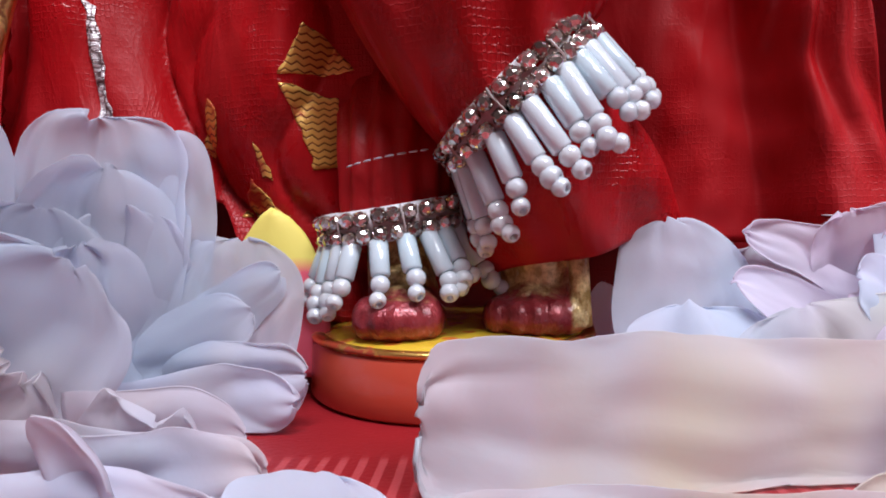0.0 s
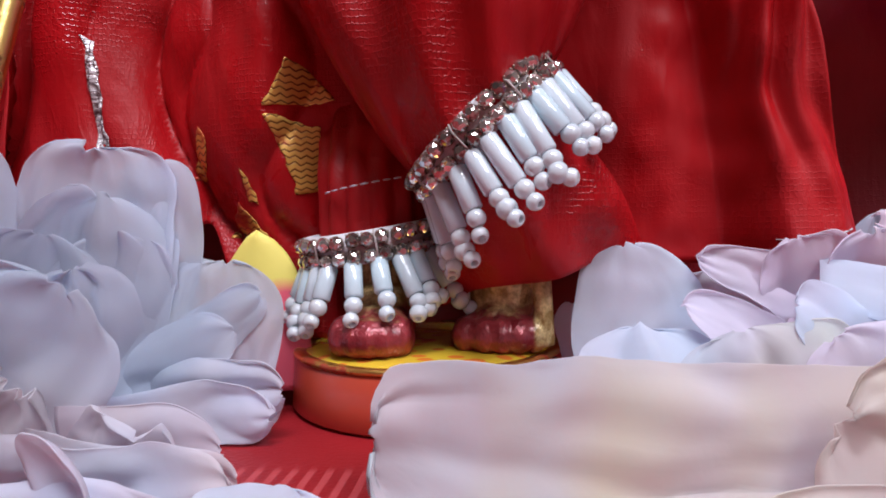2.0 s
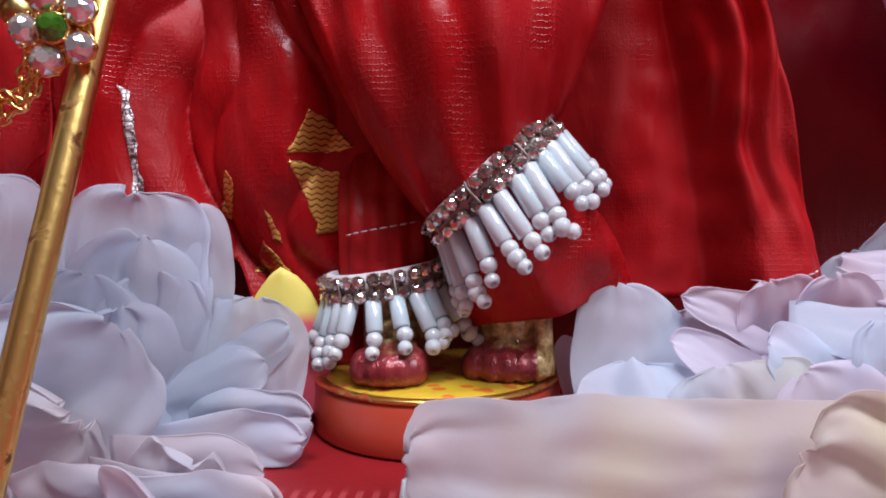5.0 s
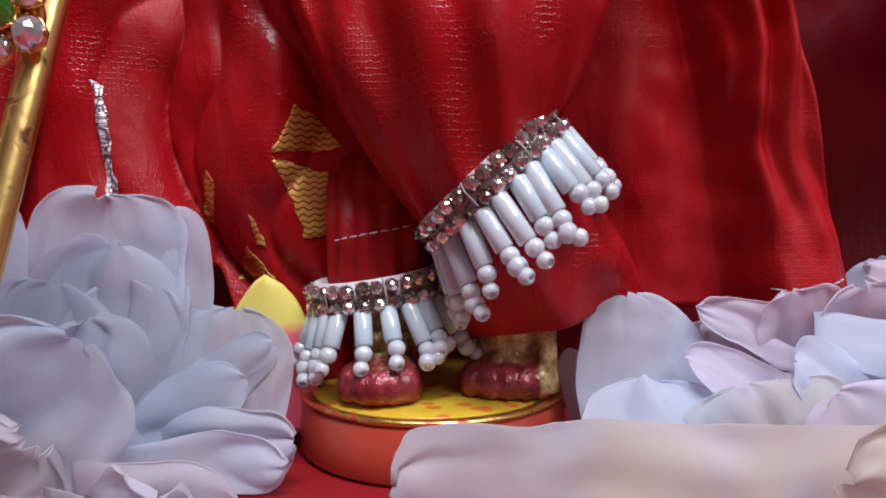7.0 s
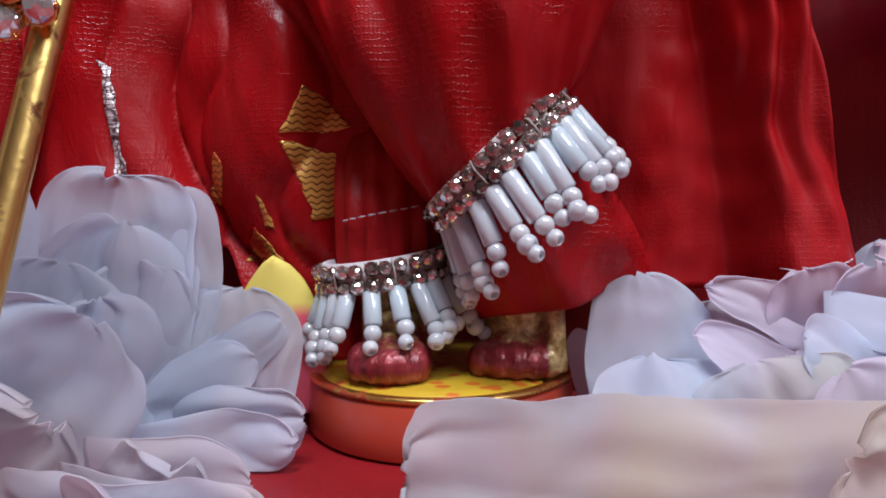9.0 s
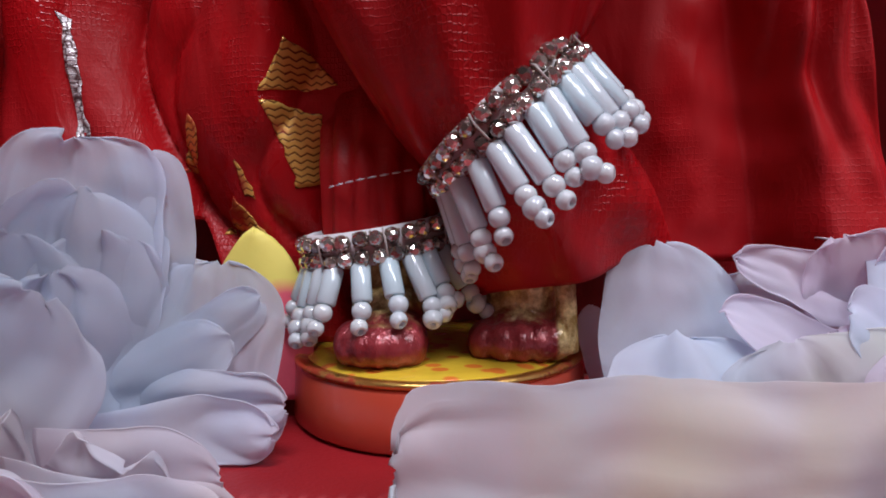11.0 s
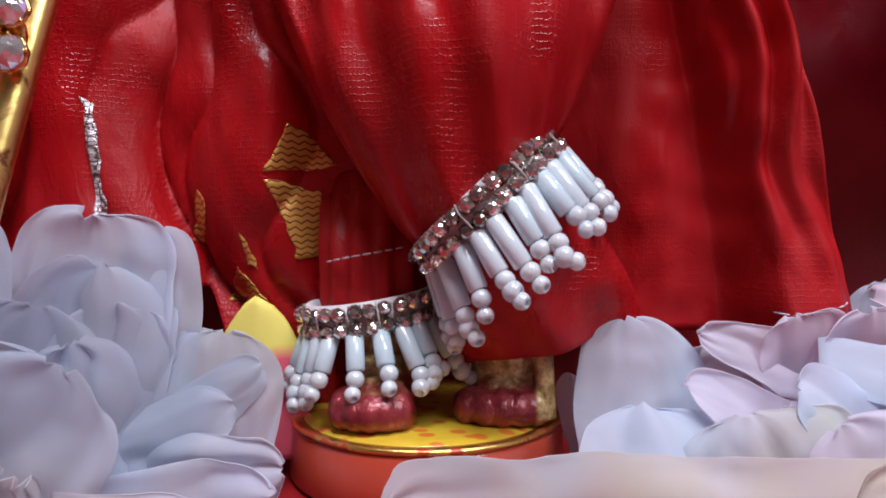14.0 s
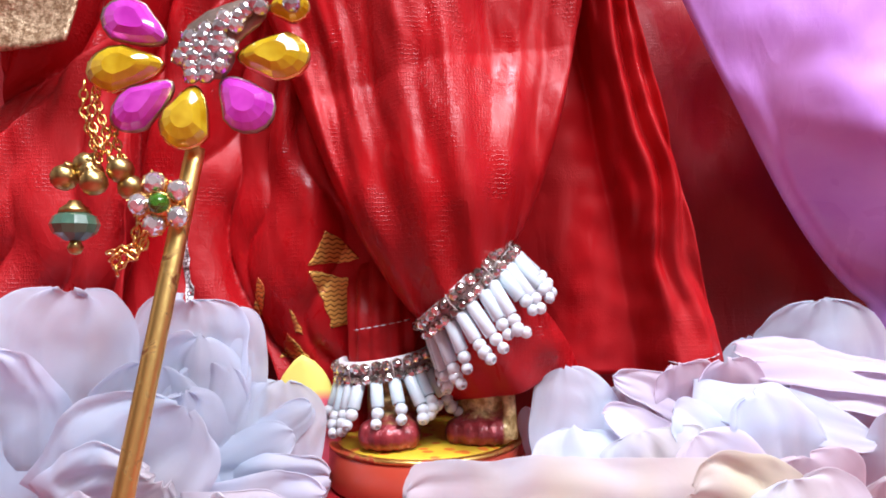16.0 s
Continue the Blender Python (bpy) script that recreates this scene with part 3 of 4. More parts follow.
W, K, C = PETAL_WHITE, PETAL_PINK, PETAL_CREAM
flower("peony", (-52, 88, 0), [
    (W, (-49, 89, 1), (-49.6, 95.0, 43.6), 26, (0.1, -1, 0.2), dict(root=0.97, blunt=16, bow=0.02, frill=0.3, crease=0.8)),
    (W, (-37.6, 91, 1), (-40.2, 97.0, 40.2), 13, (0.1, -1, 0.2), dict(root=1.0, blunt=12, bow=0.02, crease=0.3)),
    (W, (-76, 82, 1), (-72.5, 87, 46.6), 35, (0.25, -1, 0.2), dict(root=0.8, blunt=4.2, bow=0.1)),
    (W, (-104, 92, 1), (-104, 85, 42), 38, (0.3, -1, 0.2), dict(root=0.8, blunt=4.2, bow=0.05, frill=0.9, crease=1.0)),
    (W, (-50, 87, 1), (-46.1, 91.0, 35.3), 25, (0.2, -1, 0.25), dict(root=0.9, blunt=4.2, bow=0.04, frill=0.9, crease=1.0)),
    (W, (-60, 83, 1), (-51.8, 86.0, 29.4), 24, (0.3, -1, 0.3), dict(root=0.9, blunt=4.2, bow=0.05, frill=0.9, crease=1.0)),
    (W, (-44, 86, 1), (-43.0, 90.0, 29.6), 20, (0.25, -1, 0.3), dict(root=0.9, blunt=3.5, bow=0.03, frill=0.9, crease=1.0)),
    (W, (-31, 90, 0.8), (-28.6, 95, 25.2), 19, (0.1, -1, 0.25), dict(root=1.0, blunt=7, bow=0.05, crease=0.8)),
    (W, (-46, 90, 3), (-22.7, 91.5, 20.0), 10, (0.0, -1, 0.2), dict(root=1.3, blunt=4, bow=0.03, frill=0.4)),
    (W, (-48, 88, 3), (-26.2, 88.0, 15.8), 11, (0.0, -1, 0.2), dict(root=1.3, blunt=4, bow=0.03, frill=0.5)),
    (W, (-48, 88, 1), (-45.4, 84.0, 25.0), 17, (0.5, -1, 0.3), dict(root=0.9, blunt=3.9, bow=0.06, frill=0.9, crease=1.0)),
    (W, (-44, 90, 2), (-17.8, 86.0, 5.8), 14, (0.0, -1, 0.1), dict(root=1.0, blunt=3.6, bow=0.05, frill=0.6, crease=0.8)),
    (W, (-43, 84, 0.8), (-18.3, 83.0, 4.7), 10, (0.0, -1, 0.05), dict(root=1.1, blunt=3.9, bow=0.05, frill=0.6)),
    (W, (-64, 80, 1), (-43.9, 76.0, 23.1), 31, (0.35, -1, 0.0), dict(root=0.9, blunt=3.6, bow=0.16)),
    (W, (-84, 82, 1), (-84, 74, 35), 32, (0.3, -1, 0.3), dict(root=0.9, blunt=3.9, bow=0.07, frill=0.9, crease=1.0)),
    (W, (-62, 74, 0.8), (-45.8, 70.0, 11.9), 27, (0.35, -1, 0.0), dict(root=0.95, blunt=3.6, bow=0.1, frill=0.9, crease=1.0)),
    (W, (-42, 75, 0.6), (-20.5, 72.0, 3.5), 15, (0.1, -1, 0.0), dict(root=1.0, blunt=2.5, bow=0.16, frill=0.4)),
    (W, (-42, 69, 0.6), (-16.3, 65.0, 0.9), 12, (0.1, -1, 0.0), dict(root=1.1, blunt=2.5, bow=0.14, frill=0.5)),
    (W, (-32, 70, 0.5), (-26.3, 66.0, 6.1), 17, (0.1, -1, 0.0), dict(root=0.95, blunt=3.4, bow=0.08, frill=0.9, crease=1.0)),
    (W, (-50, 66, 0.5), (-35.5, 62.0, 3.6), 14, (0.5, -1, 0.0), dict(root=0.8, blunt=2.2, bow=0.08, frill=0.5)),
    (W, (-30, 56, 0.5), (-24.9, 54.0, 2.9), 20, (0.1, -1, 0.1), dict(root=0.9, blunt=3.6, bow=0.06, frill=0.5, crease=0.5)),
    (W, (-40, 64, 0.5), (-15.8, 62.5, 2.5), 12, (0.0, -1, 0.2), dict(root=1.0, blunt=3, bow=0.06, frill=0.5, crease=0.5)),
    (W, (-46, 57, 0), (-16.6, 56.0, 1.9), 10, (0.0, -1, 0.25), dict(root=1.0, blunt=3, bow=0.06, frill=0.5, crease=0.5)),
    (W, (-58, 60, 0.5), (-43.5, 57.0, 5.3), 22, (0.3, -1, 0.0), dict(root=0.9, blunt=3.6, bow=0.07, frill=0.9, crease=1.0)),
    (W, (-92, 66, 0.6), (-92, 60, 22), 30, (0.3, -1, 0.4), dict(root=0.9, blunt=3.6, bow=0.08, frill=0.9, crease=1.0)),
], "large white fabric peony with many layered soft petals")
flower("carnation", (22, 82, 0), [
    (W, (33, 76, 4), (33.5, 88, 16.4), 22, (0.0, -0.75, 0.7), dict(root=1.1, blunt=3.5, bow=0.03, frill=0.4, crease=0.6)),
    (W, (36, 89, 1), (33.8, 98.5, 26.2), 21, (0.05, -1, 0.5), dict(root=1.1, blunt=2.8, bow=0.02, skew=-0.06, frill=0.1, crease=0.3, notch=0.05)),
    (C, (47, 94, 1), (44, 98, 23.0), 17, (0.0, -1, 0.5), dict(root=1.0, blunt=3, bow=0.03)),
    (W, (26.5, 102.5, 3), (24.1, 101.5, 17.4), 4.5, (-0.5, -1, 0.1), dict(root=0.9, blunt=2.2, bow=0.05, frill=0.1, crease=0.1)),
    (C, (50, 78, 0.6), (44.3, 83.0, 16.6), 24, (-0.2, -1, 0.1), dict(root=0.9, blunt=5, bow=0.05)),
    (C, (60, 74, 4.0), (-0.7, 64.2, 7.0), 18.5, (-0.1, -0.98, 0.22), dict(root=1.0, blunt=40, bow=0.02, frill=0.12, crease=0.5, notch=1.3)),
    (C, (46, 53, 0.4), (1.6, 53.6, 1.6), 9, (0, -0.95, 0.3), dict(root=1.1, blunt=12, bow=0.02, frill=0.2, crease=0.25, notch=0.8)),
    (C, (66, 63, 0.6), (47.1, 66.0, 8.5), 24, (-0.3, -1, 0.2), dict(root=0.9, blunt=4, bow=0.04, crease=0.6)),
    (C, (72, 59, 0), (34, 57.0, 1.5), 10, (-0.1, -0.95, 0.3), dict(root=1.1, blunt=6, bow=0.03, crease=0.3)),
], "pale cream fabric carnation with broad flat petals")
flower("carnation", (62, 90, 0), [
    (K, (64, 98, 15), (42.6, 95, 25.0), 8.5, (0, -0.85, 0.5), dict(root=1.0, blunt=5.1, bow=0.02, crease=0.35, frill=0.9, notch=0.6)),
    (K, (62, 99, 8), (56, 95, 27.8), 15, (0, -1, 0.4), dict(root=0.9, blunt=5.4, bow=0.03, crease=0.35, frill=1.0, notch=0.6)),
    (K, (72, 99, 8), (66, 95, 28.6), 15, (0, -1, 0.4), dict(root=0.9, blunt=5.4, bow=0.03, crease=0.35, frill=1.0, notch=0.6)),
    (W, (58, 93, 21), (90.2, 85.0, 13.8), 12.5, (0.1, -0.75, 0.7), dict(root=0.8, blunt=3.9, bow=0.06, crease=0.35)),
    (K, (62, 92, 7), (39.4, 88.5, 17.6), 10.5, (-0.1, -0.85, 0.55), dict(root=1.0, blunt=4.2, bow=0.05, crease=0.35, frill=0.5)),
    (W, (68, 86, 7), (50.7, 83.5, 19.7), 12, (-0.2, -0.8, 0.7), dict(root=1.1, blunt=4.5, bow=0.07, crease=0.35, frill=0.6)),
    (K, (54, 88, 2), (50, 84, 16.5), 16, (-0.1, -1, 0.4), dict(root=0.9, blunt=4.5, bow=0.06, crease=0.35)),
    (K, (64, 78, 0.6), (53.4, 78.0, 15.7), 17, (-0.25, -1, 0.5), dict(root=0.9, blunt=4.2, bow=0.07, crease=0.35)),
    (W, (76, 84, 2), (64.6, 80.0, 23.3), 19, (-0.1, -0.9, 0.6), dict(root=0.9, blunt=4.5, bow=0.07, crease=0.35, frill=0.8)),
    (K, (72, 72, 0.6), (68, 67, 15.5), 19, (-0.2, -1, 0.5), dict(root=0.9, blunt=4.2, bow=0.07, crease=0.35)),
    (W, (90, 78, 0.6), (86, 74, 10.5), 17, (-0.2, -0.8, 0.7), dict(root=0.9, blunt=4.2, bow=0.07, crease=0.35)),
    (W, (66, 56, 0.5), (62.7, 62.0, 13.6), 22, (-0.1, -0.9, 0.6), dict(root=0.9, blunt=4.2, bow=0.06, crease=0.35)),
    (W, (98, 86, 0.6), (100, 80, 20), 22, (-0.2, -1, 0.5), dict(root=0.9, blunt=4.2, bow=0.07, crease=0.35)),
], "blush pink fabric carnation with ruffled petals")
flower("carnation", (94, 106, 0), [
    (W, (94, 114, 4), (93.8, 108.0, 40.2), 32, (-0.1, -1, 0.35), dict(root=0.8, blunt=2.8, bow=0.1)),
    (W, (80, 113, 6), (77.0, 109.0, 30.9), 15, (-0.2, -1, 0.4), dict(root=0.9, blunt=2.6, bow=0.08)),
    (K, (122, 106, 22), (71.2, 103.0, 29.3), 13, (0, -0.45, 1), dict(root=0.9, blunt=2.6, bow=0.05, frill=0.9)),
    (K, (120, 101, 18), (72.7, 98.0, 26.6), 14, (0, -0.45, 1), dict(root=0.9, blunt=2.6, bow=0.05, frill=0.9)),
    (K, (118, 97, 13), (78.9, 94.0, 21.7), 14, (0, -0.5, 1), dict(root=0.9, blunt=2.6, bow=0.05, frill=0.9)),
    (K, (120, 114, 4), (120, 106, 38), 26, (-0.1, -1, 0.3), dict(root=0.8, blunt=2.8, bow=0.1)),
    (K, (94, 102, 1), (92, 98, 20), 24, (-0.1, -1, 0.4), dict(root=0.9, blunt=2.8, bow=0.1)),
], "pale lilac fabric carnation beside the dress hem")
flower("fallen_blossom", (-8, 57, 0), [
    (W, (-9, 50, 0.5), (-7.5, 58.5, 4.8), 16, (0, -0.9, 0.5), dict(root=0.8, blunt=1.6, bow=0.08, frill=0.3, crease=0.4)),
    (W, (-17, 48, 0.5), (-17, 54, 3.2), 10, (0, -0.6, 1), dict(root=0.8, blunt=2.4, bow=0.1)),
], "small white fabric blossom lying on the altar cloth", "")


# ---- anklets ----
def stone_mesh(name, r, h, material, n=9):
    """A cut stone: girdle, two rows of turned facets and a small table."""
    bm = bmesh.new()
    rings = []
    for k, (q, z) in enumerate(((1.0, 0.0), (1.0, 0.18), (0.74, 0.66), (0.40, 1.0))):
        rings.append([bm.verts.new(V(r * q * math.cos(6.28318 * (i + 0.5 * (k % 2)) / n), r * q * math.sin(6.28318 * (i + 0.5 * (k % 2)) / n), h * z)) for i in range(n)])
    for k, (a, b) in enumerate(zip(rings, rings[1:])):
        for i in range(n):
            j = (i + 1) % n
            if k % 2:
                bm.faces.new((a[i], b[j], b[i]))
                bm.faces.new((a[i], a[j], b[j]))
            else:
                bm.faces.new((a[i], a[j], b[i]))
                bm.faces.new((a[j], b[j], b[i]))
    bm.faces.new(rings[-1])
    return mesh_from(name, bm, material, flat=True)


def cup_mesh(name, r, material):
    bm = lathe([(0, -0.5), (r * 0.9, -0.5), (r * 1.08, 0.1), (r * 0.96, 0.28), (0, 0.1)], n=8)
    for k in range(4):
        a = 0.785 + 1.5708 * k
        bmesh.ops.create_uvsphere(bm, u_segments=6, v_segments=4, radius=0.26, matrix=Matrix.Translation((r * math.cos(a), r * math.sin(a), 0.35)))
    return mesh_from(name, bm, material)


def bead_mesh(name, r, hole, material):
    """A seed bead: a rounded ring with a hole along its z axis."""
    profile = [(hole, -0.55 * r)]
    for k in range(7):
        a = -1.2 + 2.4 * k / 6
        profile.append((r * (0.12 + 0.88 * math.cos(a)), 0.92 * r * math.sin(a)))
    profile.append((hole, 0.55 * r))
    return mesh_from(name, lathe(profile, n=14, closed=True), material)


def bugle_mesh(name, r, long, material):
    bm = lathe([(r * 0.5, -0.05), (r * 0.86, 0), (r, 0.25), (r, long - 0.25), (r * 0.86, long), (r * 0.5, long + 0.05)], n=14, closed=True)
    return mesh_from(name, bm, material)


STONE = stone_mesh("rhinestone", 1.2, 1.05, CRYSTAL)
CUP = cup_mesh("setting", 1.16, CLAW)
PEARLS = [bead_mesh("pearl", r, hole, PEARL) for r, hole in ((1.42, 0.34), (1.26, 0.52), (1.54, 0.4))]
BUGLES = {base: [bugle_mesh("bugle_bead", 1.44, base + 0.6 * k, MILK) for k in range(3)] for base in (5.4, 6.4)}


def anklet(ring, high, rim, strands, splay, length, droop, label):
    """A stiff band with two rows of rhinestones and a fringe of bead strands.
    strands: angle round the band, sideways lean, bugle kind, pearls as (along, aside, turn, size)."""
    at, side, front, r = ring["at"], ring["side"], ring["front"], ring["radius"]
    axis = side.cross(front)
    if axis.z < 0:
        axis = -axis
    ob = thing("anklet", at, label, "anklet", "anklets")

    def out(a):
        return -math.cos(a) * side + math.sin(a) * front

    bm = bmesh.new()
    rows = []
    for k in range(64):
        o = out(6.28318 * k / 64)
        rows.append([bm.verts.new(at + o * (r + d) + axis * z) for d, z in ((-0.9, -high), (0, -high), (0, high + rim), (-0.9, high + rim))])
    for a, b in zip(rows, rows[1:] + rows[:1]):
        for k in range(4):
            bm.faces.new((a[k], b[k], b[(k + 1) % 4], a[(k + 1) % 4]))
    part("band", bm, FELT, ob, "white felt band")
    count = int(6.28318 * r / 2.2)
    for k in range(count):
        for row in (-1, 1):
            a = 6.28318 * (k + 0.12 * random.uniform(-1, 1)) / count
            tilt = out(a) + axis * random.uniform(-0.4, 0.4) + side * random.uniform(-0.35, 0.35)
            m = Matrix.Translation(at + out(a) * (r + 0.62) + axis * (row * 1.3 + random.uniform(-0.12, 0.12))) @ frame_of(tilt, axis + side * random.uniform(-0.3, 0.3))
            piece("setting", CUP, ob, m)
            piece("rhinestone", STONE, ob, m @ Matrix.Translation((0, 0, 0.25)))
        if k % 4 == 0:
            a = 6.28318 * (k + 0.5) / count
            o = out(a)
            part("thread", tube([at + o * (r + 0.2) - axis * high, at + o * (r + 1.5) - axis * 1.2, at + o * (r + 1.5) + axis * 1.2, at + o * (r + 0.2) + axis * high], 0.16, 6), NYLON, ob)
    for a, lean, kind, pearls in strands:
        o = out(a)
        tangent = axis.cross(o)
        down = (-axis + o * splay * random.uniform(0.8, 1.2) + tangent * lean + V(0, 0, -droop)).normalized()
        top = at + o * (r + 0.3) - axis * (high - 0.3)
        long = length + 0.6 * kind
        end = top + down * (long + 4.0)
        strand = part("bead_strand", tube([top - down * 0.6, top + down * long, end - down * 1.8], 0.14, 6), NYLON, ob)
        m = Matrix.Translation(top) @ frame_of(down, tangent)
        piece("bugle_bead", BUGLES[length][kind], strand, m)
        for along, aside, turn, size in pearls:
            d = (down + tangent * math.sin(turn) * 1.2 + o * math.cos(turn) * (0.9 if turn else 0)).normalized()
            p = top + down * (long + along) + tangent * aside + o * (0.3 if aside else 0.0)
            piece("pearl", PEARLS[size], strand, Matrix.Translation(p) @ frame_of(d, side))
    return ob


def strand_row(angles, seed):
    rnd = random.Random(seed)
    rows = []
    for a in angles:
        pearls = [(1.1, rnd.uniform(-0.3, 0.3), 0.0, 0)]
        style = rnd.random()
        if style < 0.6:
            pearls += [(3.3, rnd.uniform(-0.6, 0.6), 0.5, 1)]
        elif style < 0.8:
            pearls += [(2.6, 1.1, 0.9, 1), (2.9, -0.9, -0.7, 0)]
        else:
            pearls += [(2.9, rnd.uniform(-0.5, 0.5), 1.4, 2), (4.6, 0.8, 1.0, 1)]
        rows.append((a, rnd.uniform(-0.17, 0.17), rnd.randrange(3), pearls))
    return rows


anklet(RING_R, 2.5, 0.1, strand_row([-0.5, -0.1, 0.20, 0.42, 0.62, 0.88, 1.22, 1.46, 1.68, 1.94, 2.14, 2.36, 2.58, 2.84, 3.1, 3.5, 4.1, 5.0], 4), 0.32, 6.4, 0.46,
       "raised anklet with two rows of rhinestones and white bead fringe")
anklet(RING_L, 2.5, 0.1, strand_row([-0.6, -0.15, 0.12, 0.36, 0.60, 0.82, 1.04, 1.42, 1.78, 2.08, 2.34, 2.6, 2.9, 3.3, 4.2, 5.1], 9), 0.62, 5.4, 0.22,
       "level anklet with two rows of rhinestones and white bead fringe")


# ---- the jewelled wand ----
FOOT, HEAD = V(-43.2, 48.8, 0.8), V(-37.2, 68.6, 71)
wand = thing("ornamental_wand", FOOT, "worn gilt wand with a flower of pink and yellow gems", "wand")
bm = bmesh.new()
lean = frame_of(HEAD - FOOT, (1, 0.3, 0))
rings = []
for k in range(25):
    p = FOOT.lerp(HEAD, k / 24)
    r = 1.75 + 0.07 * noise.noise(V(k * 0.9, 1, 1))
    rings.append([bm.verts.new(p + (lean @ V(r * math.cos(a), 0.75 * r * math.sin(a), 0))) for a in [6.28318 * (i + 0.5) / 8 for i in range(8)]])
for a, b in zip(rings, rings[1:]):
    for i in range(8):
        bm.faces.new((a[i], a[(i + 1) % 8], b[(i + 1) % 8], b[i]))
bm.faces.new(rings[0])
bm.faces.new(rings[-1])
part("stick", bm, GOLD, wand, "gilt stick with dark worn spots")

FACE = frame_of((0.12, -1, 0.05), (1, 0, 0))


def drop_gem(centre, heart, long, wide, material, label):
    """A faceted drop whose narrow end points to the heart of the flower."""
    centre, heart = Vector(centre), Vector(heart)
    d = (centre - heart).normalized()
    n = V(0.12, -1, 0.05)
    n = (n - d * n.dot(d)).normalized()
    s = d.cross(n)

    def ring(scale, lift, count=16):
        pts = []
        for i in range(count):
            a = 6.28318 * i / count
            x = math.cos(a)
            w = wide / 2 * math.sin(a) * (0.80 + 0.26 * x if x < 0 else 0.80 + 0.22 * math.sin(math.pi / 2 * min(1, x + 0.45)))
            pts.append(centre + scale * (d * (long / 2 * x) + s * w) + n * lift)
        return pts

    bm = bmesh.new()
    loops = [[bm.verts.new(p) for p in ring(*q)] for q in ((0.93, -1.0), (1.0, 0.3), (0.80, 1.7), (0.46, 2.5))]
    for a, b in zip(loops, loops[1:]):
        for i in range(16):
            j = (i + 1) % 16
            if i % 2:
                bm.faces.new((a[i], a[j], b[j], b[i]))
            else:
                bm.faces.new((a[i], a[j], b[i]))
                bm.faces.new((a[j], b[j], b[i]))
    bm.faces.new(loops[-1])
    bm.faces.new(loops[0])
    ob = part("gem", bm, material, wand, label, flat=True)
    bm = bmesh.new()
    loops = [[bm.verts.new(p) for p in ring(*q)] for q in ((0.6, -1.5), (1.02, -1.3), (1.06, 0.2), (0.98, 0.3))]
    for a, b in zip(loops, loops[1:]):
        for i in range(16):
            bm.faces.new((a[i], a[(i + 1) % 16], b[(i + 1) % 16], b[i]))
    bm.faces.new(loops[0])
    part("setting", bm, GOLD_BRIGHT if material is GEM_YELLOW else CLAW, ob)


HEART = V(-34.6, 66.2, 86.5)
drop_gem((-47.0, 66, 93.0), HEART, 12.0, 8.6, GEM_PINK, "faceted pink drop gem")
drop_gem((-48.4, 65.4, 85.0), HEART, 13.0, 8.6, GEM_YELLOW, "faceted yellow drop gem")
drop_gem((-45.0, 65.0, 78.4), HEART, 12.2, 7.6, GEM_PINK, "faceted pink drop gem")
drop_gem((-37.4, 65.4, 75.9), HEART, 11.2, 9.0, GEM_YELLOW, "faceted yellow drop gem")
drop_gem((-27.4, 66.0, 78.4), HEART, 11.2, 9.6, GEM_PINK, "faceted pink drop gem")
drop_gem((-22.2, 66.4, 86.7), HEART, 12.4, 8.8, GEM_YELLOW, "faceted yellow drop gem")
drop_gem((-19.4, 66.6, 95.4), (-25, 66, 95), 7.0, 5.2, GEM_YELLOW, "small round yellow gem")

PAVE = stone_mesh("crystal", 1.45, 1.0, CLEAR_STONE)
SEAT = cup_mesh("setting", 1.5, CLAW)


def crystal(at, parent, mesh=PAVE, lift=0.0):
    t = FACE @ Matrix.Rotation(random.uniform(0, 3), 4, "Z") @ Euler((random.uniform(-0.2, 0.2), random.uniform(-0.2, 0.2), 0)).to_matrix().to_4x4()
    m = Matrix.Translation(Vector(at) + V(0, -lift, 0)) @ t
    piece("setting", SEAT, parent, m)
    return piece("crystal", mesh, parent, m @ Matrix.Translation((0, 0, 0.3)))


# a curved neck of small crystals over the gem flower
curve = []
for k in range(9):
    t = k / 8
    curve.append(V(-34.6 + 1.4 * t + 8.5 * smooth(0.45, 1.0, t), 66.4, 83.2 + 13.6 * t - 1.0 * smooth(0.8, 1.0, t)))
wide = [3.6, 4.8, 5.4, 5.4, 5.0, 4.4, 3.6, 3.0, 2.4]
spine = part("crystal_neck", tube(curve, 1.0, 12, [w * 0.95 for w in wide]), CLAW, wand, "curved neck paved with small clear crystals")
for v in spine.data.vertices:
    v.co.y = (v.co.y - (66.4 - FOOT.y) * MM) * 0.25 + (66.4 - FOOT.y) * MM
for k, (p, w) in enumerate(zip(curve, wide)):
    n = max(1, int(2 * w / 2.55))
    for i in range(n):
        across = (i - (n - 1) / 2) * 2.6
        crystal(p + V(across + (0.5 if k % 2 else -0.5), -0.2, 0.3 * across * (0.4 if k > 4 else 0)), wand, lift=1.1 * (1 - (across / (w + 1)) ** 2))
crystal((-18.4, 64.6, 95.0), wand, lift=0.4)

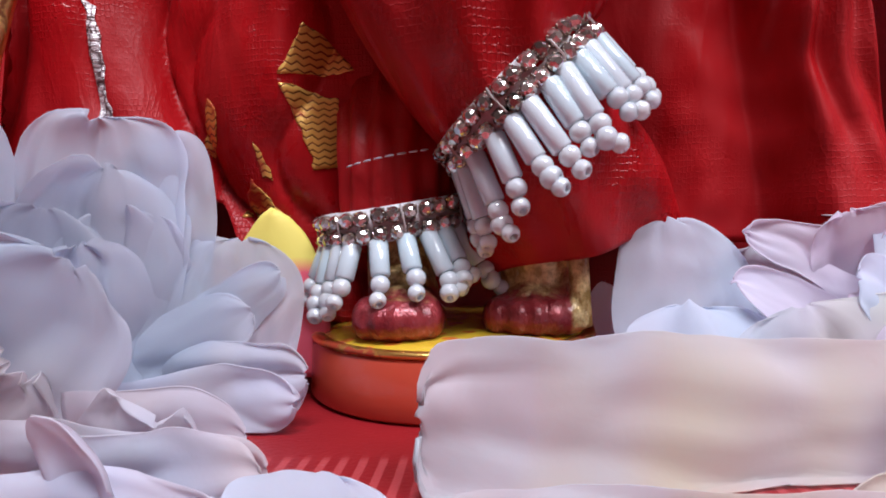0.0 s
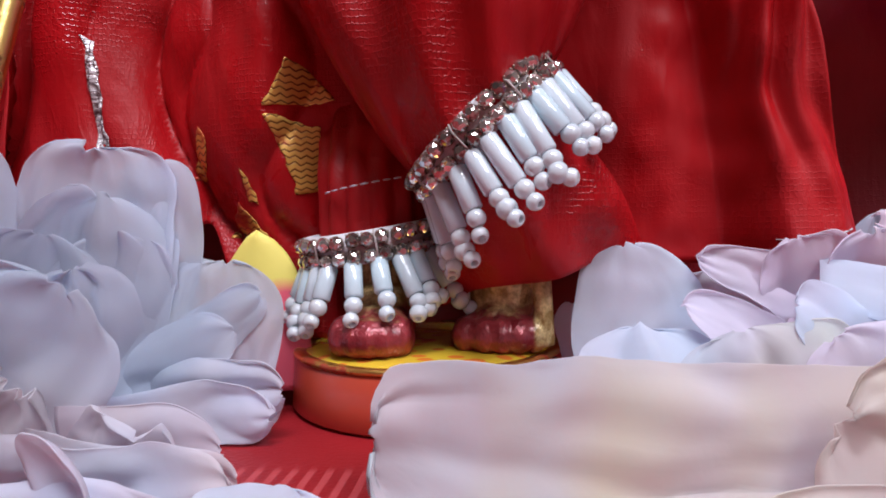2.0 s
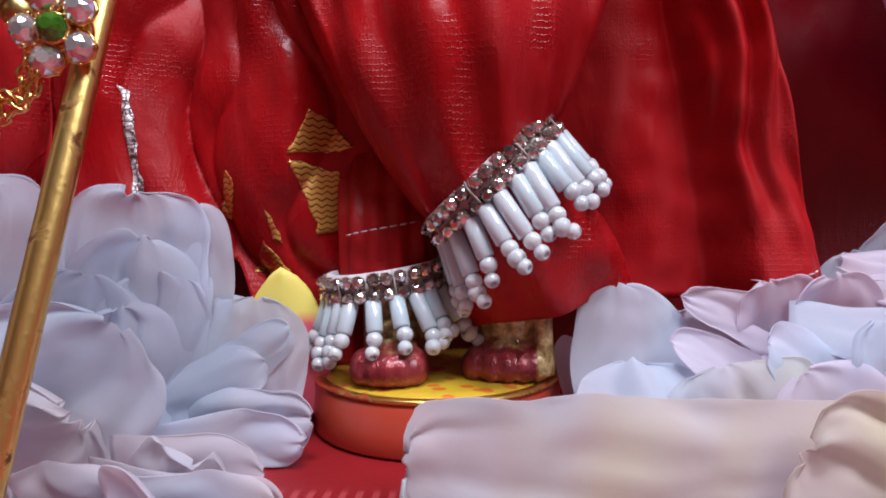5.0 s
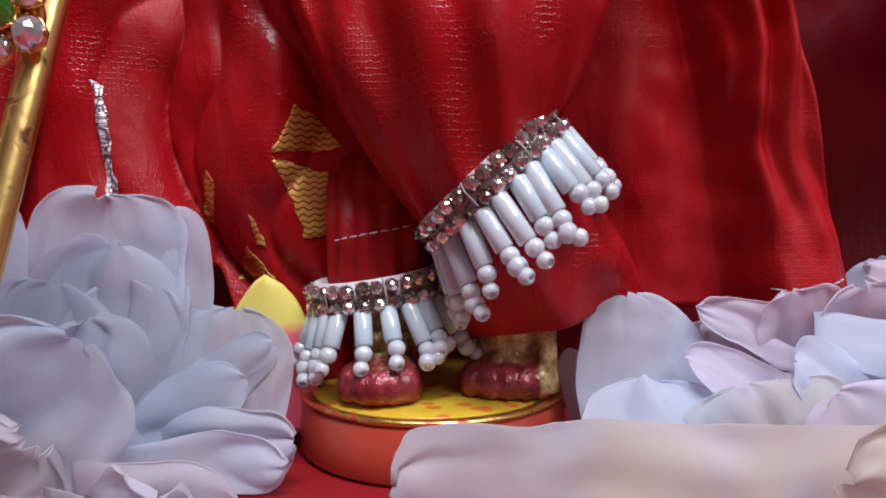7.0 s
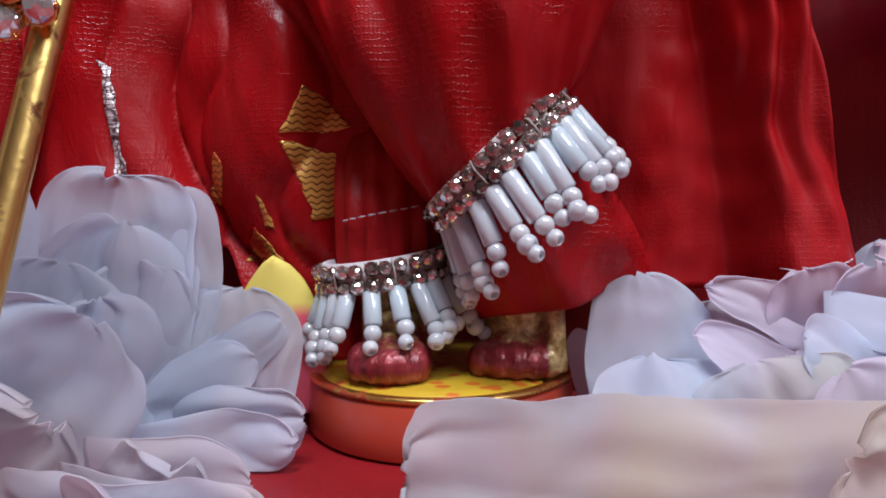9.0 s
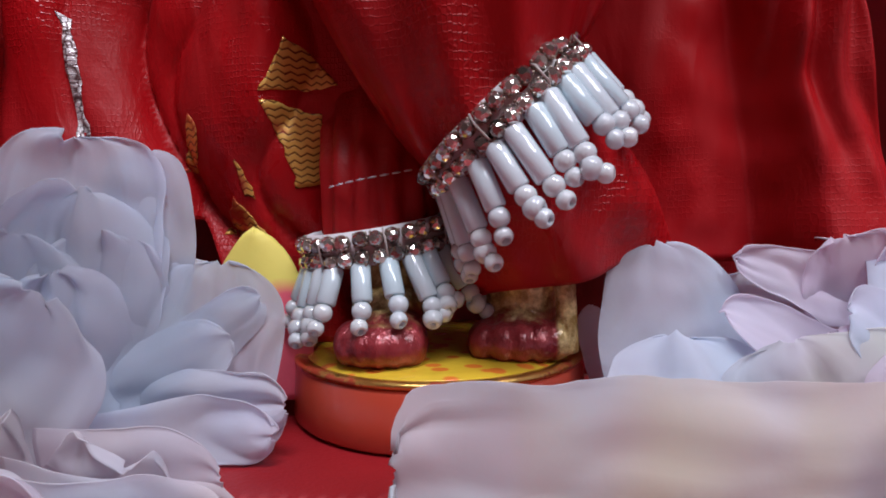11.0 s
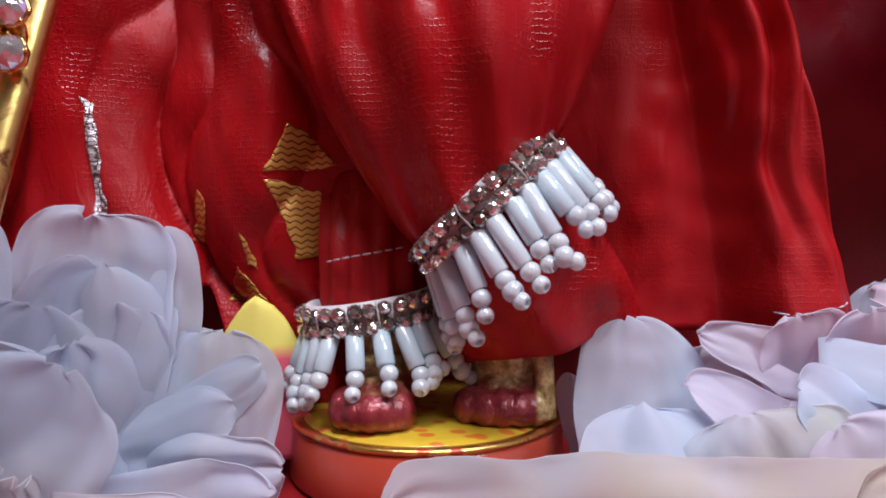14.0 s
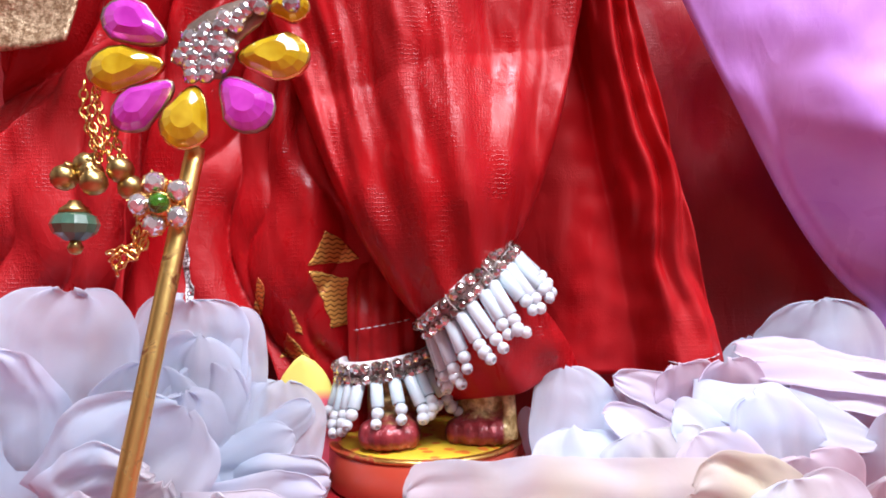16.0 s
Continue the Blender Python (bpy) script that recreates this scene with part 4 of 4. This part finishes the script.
# a small crystal flower with a green heart, fixed to the stick
DAISY = V(-40.6, 62.8, 60.4)
daisy = part("crystal_flower", lathe([(0, -1.4), (3.4, -1.4), (3.8, -0.6), (3.2, 0.0), (0, 0.1)], DAISY, FACE, n=20), GOLD_BRIGHT, wand, "crystal flower with a green centre")
BIG = stone_mesh("crystal", 1.85, 1.5, CLEAR_STONE, 10)
BIG_SEAT = cup_mesh("setting", 2.0, GOLD_BRIGHT)
for k in range(5):
    a = 0.62 + 6.28318 * k / 5
    m = Matrix.Translation(DAISY + V(3.75 * math.cos(a), -0.5, 3.75 * math.sin(a))) @ FACE @ Euler((random.uniform(-0.2, 0.2), random.uniform(-0.2, 0.2), k)).to_matrix().to_4x4()
    piece("setting", BIG_SEAT, daisy, m)
    piece("crystal", BIG, daisy, m @ Matrix.Translation((0, 0, 0.3)))
m = Matrix.Translation(DAISY + V(0, -1.2, 0)) @ FACE
piece("setting", BIG_SEAT, daisy, m)
piece("green_stone", stone_mesh("green_stone", 1.8, 1.5, GEM_GREEN, 10), daisy, m @ Matrix.Translation((0, 0, 0.3)))

# chains and beads that hang from the gems
bm = bmesh.new()
loop = []
for k in range(14):
    a = 6.28318 * k / 14
    c, d = V(0.62 * math.cos(a), 0, 1.0 * math.sin(a)), V(math.cos(a), 0, math.sin(a))
    loop.append([bm.verts.new(c + 0.24 * (math.cos(b) * d + math.sin(b) * V(0, 1, 0))) for b in [6.28318 * i / 6 for i in range(6)]])
for a, b in zip(loop, loop[1:] + loop[:1]):
    for i in range(6):
        bm.faces.new((a[i], a[(i + 1) % 6], b[(i + 1) % 6], b[i]))
LINK = mesh_from("link", bm, GOLD_BRIGHT)


def chain(points, parent):
    """Interlocked links along a polyline."""
    k = 0
    for a, b in zip(points, points[1:]):
        a, b = Vector(a), Vector(b)
        n = max(1, round((b - a).length / 1.45))
        for i in range(n):
            m = Matrix.Translation(a.lerp(b, (i + 0.5) / n)) @ frame_of(b - a, (1, 0.6, 0) if k % 2 else (0.6, -1, 0.1))
            piece("link", LINK, parent, m)
            k += 1


tassel = part("tassel", tube([(-55.2, 66, 83.4), (-54.6, 66, 83.8), (-54.0, 66, 83.4)], 0.5, 8), GOLD_BRIGHT, wand, "gold chain tassel with brass bells and a green bead")
chain([(-55.8, 65.6, 83.0), (-56.0, 65.4, 78.0), (-54.2, 65.4, 72.0), (-53.0, 65.2, 68.5)], tassel)
chain([(-54.6, 66.6, 83.0), (-53.6, 66.2, 78.0), (-52.0, 66.0, 73.0), (-51.6, 65.6, 69.0)], tassel)
chain([(-54.2, 65.0, 80.0), (-54.0, 64.8, 75.0), (-52.2, 64.8, 70.0)], tassel)
chain([(-51.6, 66.6, 76.0), (-50.2, 66.4, 71.0), (-49.2, 66.2, 68.4)], tassel)
BELL = mesh_from("bell", lathe([(0, -2.3), (1.2, -2.05), (2.05, -1.2), (2.35, 0), (2.05, 1.15), (1.2, 1.95), (0.7, 2.2), (0.8, 2.6), (0.5, 2.9), (0, 2.9)], n=16), BRASS)
for x, y, z, turn in ((-59.0, 65, 65.8, 0.5), (-53.0, 63.6, 64.6, -0.2), (-56.2, 67, 68.2, 0.9), (-49.6, 66, 67.0, -0.6), (-48.2, 67, 64.0, -0.9), (-55.2, 66.5, 66.6, 0.1)):
    piece("bell", BELL, tassel, Matrix.Translation((x, y, z)) @ Euler((0.3, turn, 0)).to_matrix().to_4x4())
part("bead_cap", lathe([(0, 4.3), (0.9, 4.2), (1.3, 3.6), (2.3, 2.9), (2.7, 2.0), (0, 2.0)], (-56.9, 64.6, 57.4), n=18), BRASS, tassel)
part("green_bead", lathe([(0, -2.9), (1.5, -2.8), (3.4, -1.5), (4.0, 0), (3.4, 1.5), (1.6, 2.5), (0, 2.6)], (-56.9, 64.6, 57.4), n=12), GEM_TEAL, tassel, "faceted frosted green bead", flat=True)
part("end_bead", lathe([(0, -1.3), (0.9, -1.0), (1.35, 0), (0.9, 1.0), (0.5, 1.6), (0, 1.7)], (-56.8, 64.6, 53.4), n=14), BRASS, tassel)

knot = part("chain_knot", tube([(-45.2, 63.4, 57.2), (-44.8, 63.0, 58.2), (-43.8, 62.8, 58.6)], 0.4, 8), GOLD_BRIGHT, wand, "loose gold chain gathered behind the crystal flower")
chain([(-45.0, 63.2, 57.6), (-45.6, 62.8, 53.6), (-46.6, 62.6, 52.0), (-48.2, 62.4, 52.6), (-50.0, 62.4, 52.2)], knot)
chain([(-44.0, 63.4, 56.2), (-45.2, 63.0, 52.2), (-47.0, 62.6, 50.4), (-48.8, 62.6, 49.6)], knot)
chain([(-43.2, 63.0, 55.6), (-43.8, 62.4, 53.0), (-45.0, 62.2, 51.4), (-46.8, 62.0, 53.2), (-49.2, 62.0, 51.0)], knot)
chain([(-47.6, 62.2, 52.8), (-48.4, 62.0, 50.2), (-47.8, 61.8, 48.4)], knot)
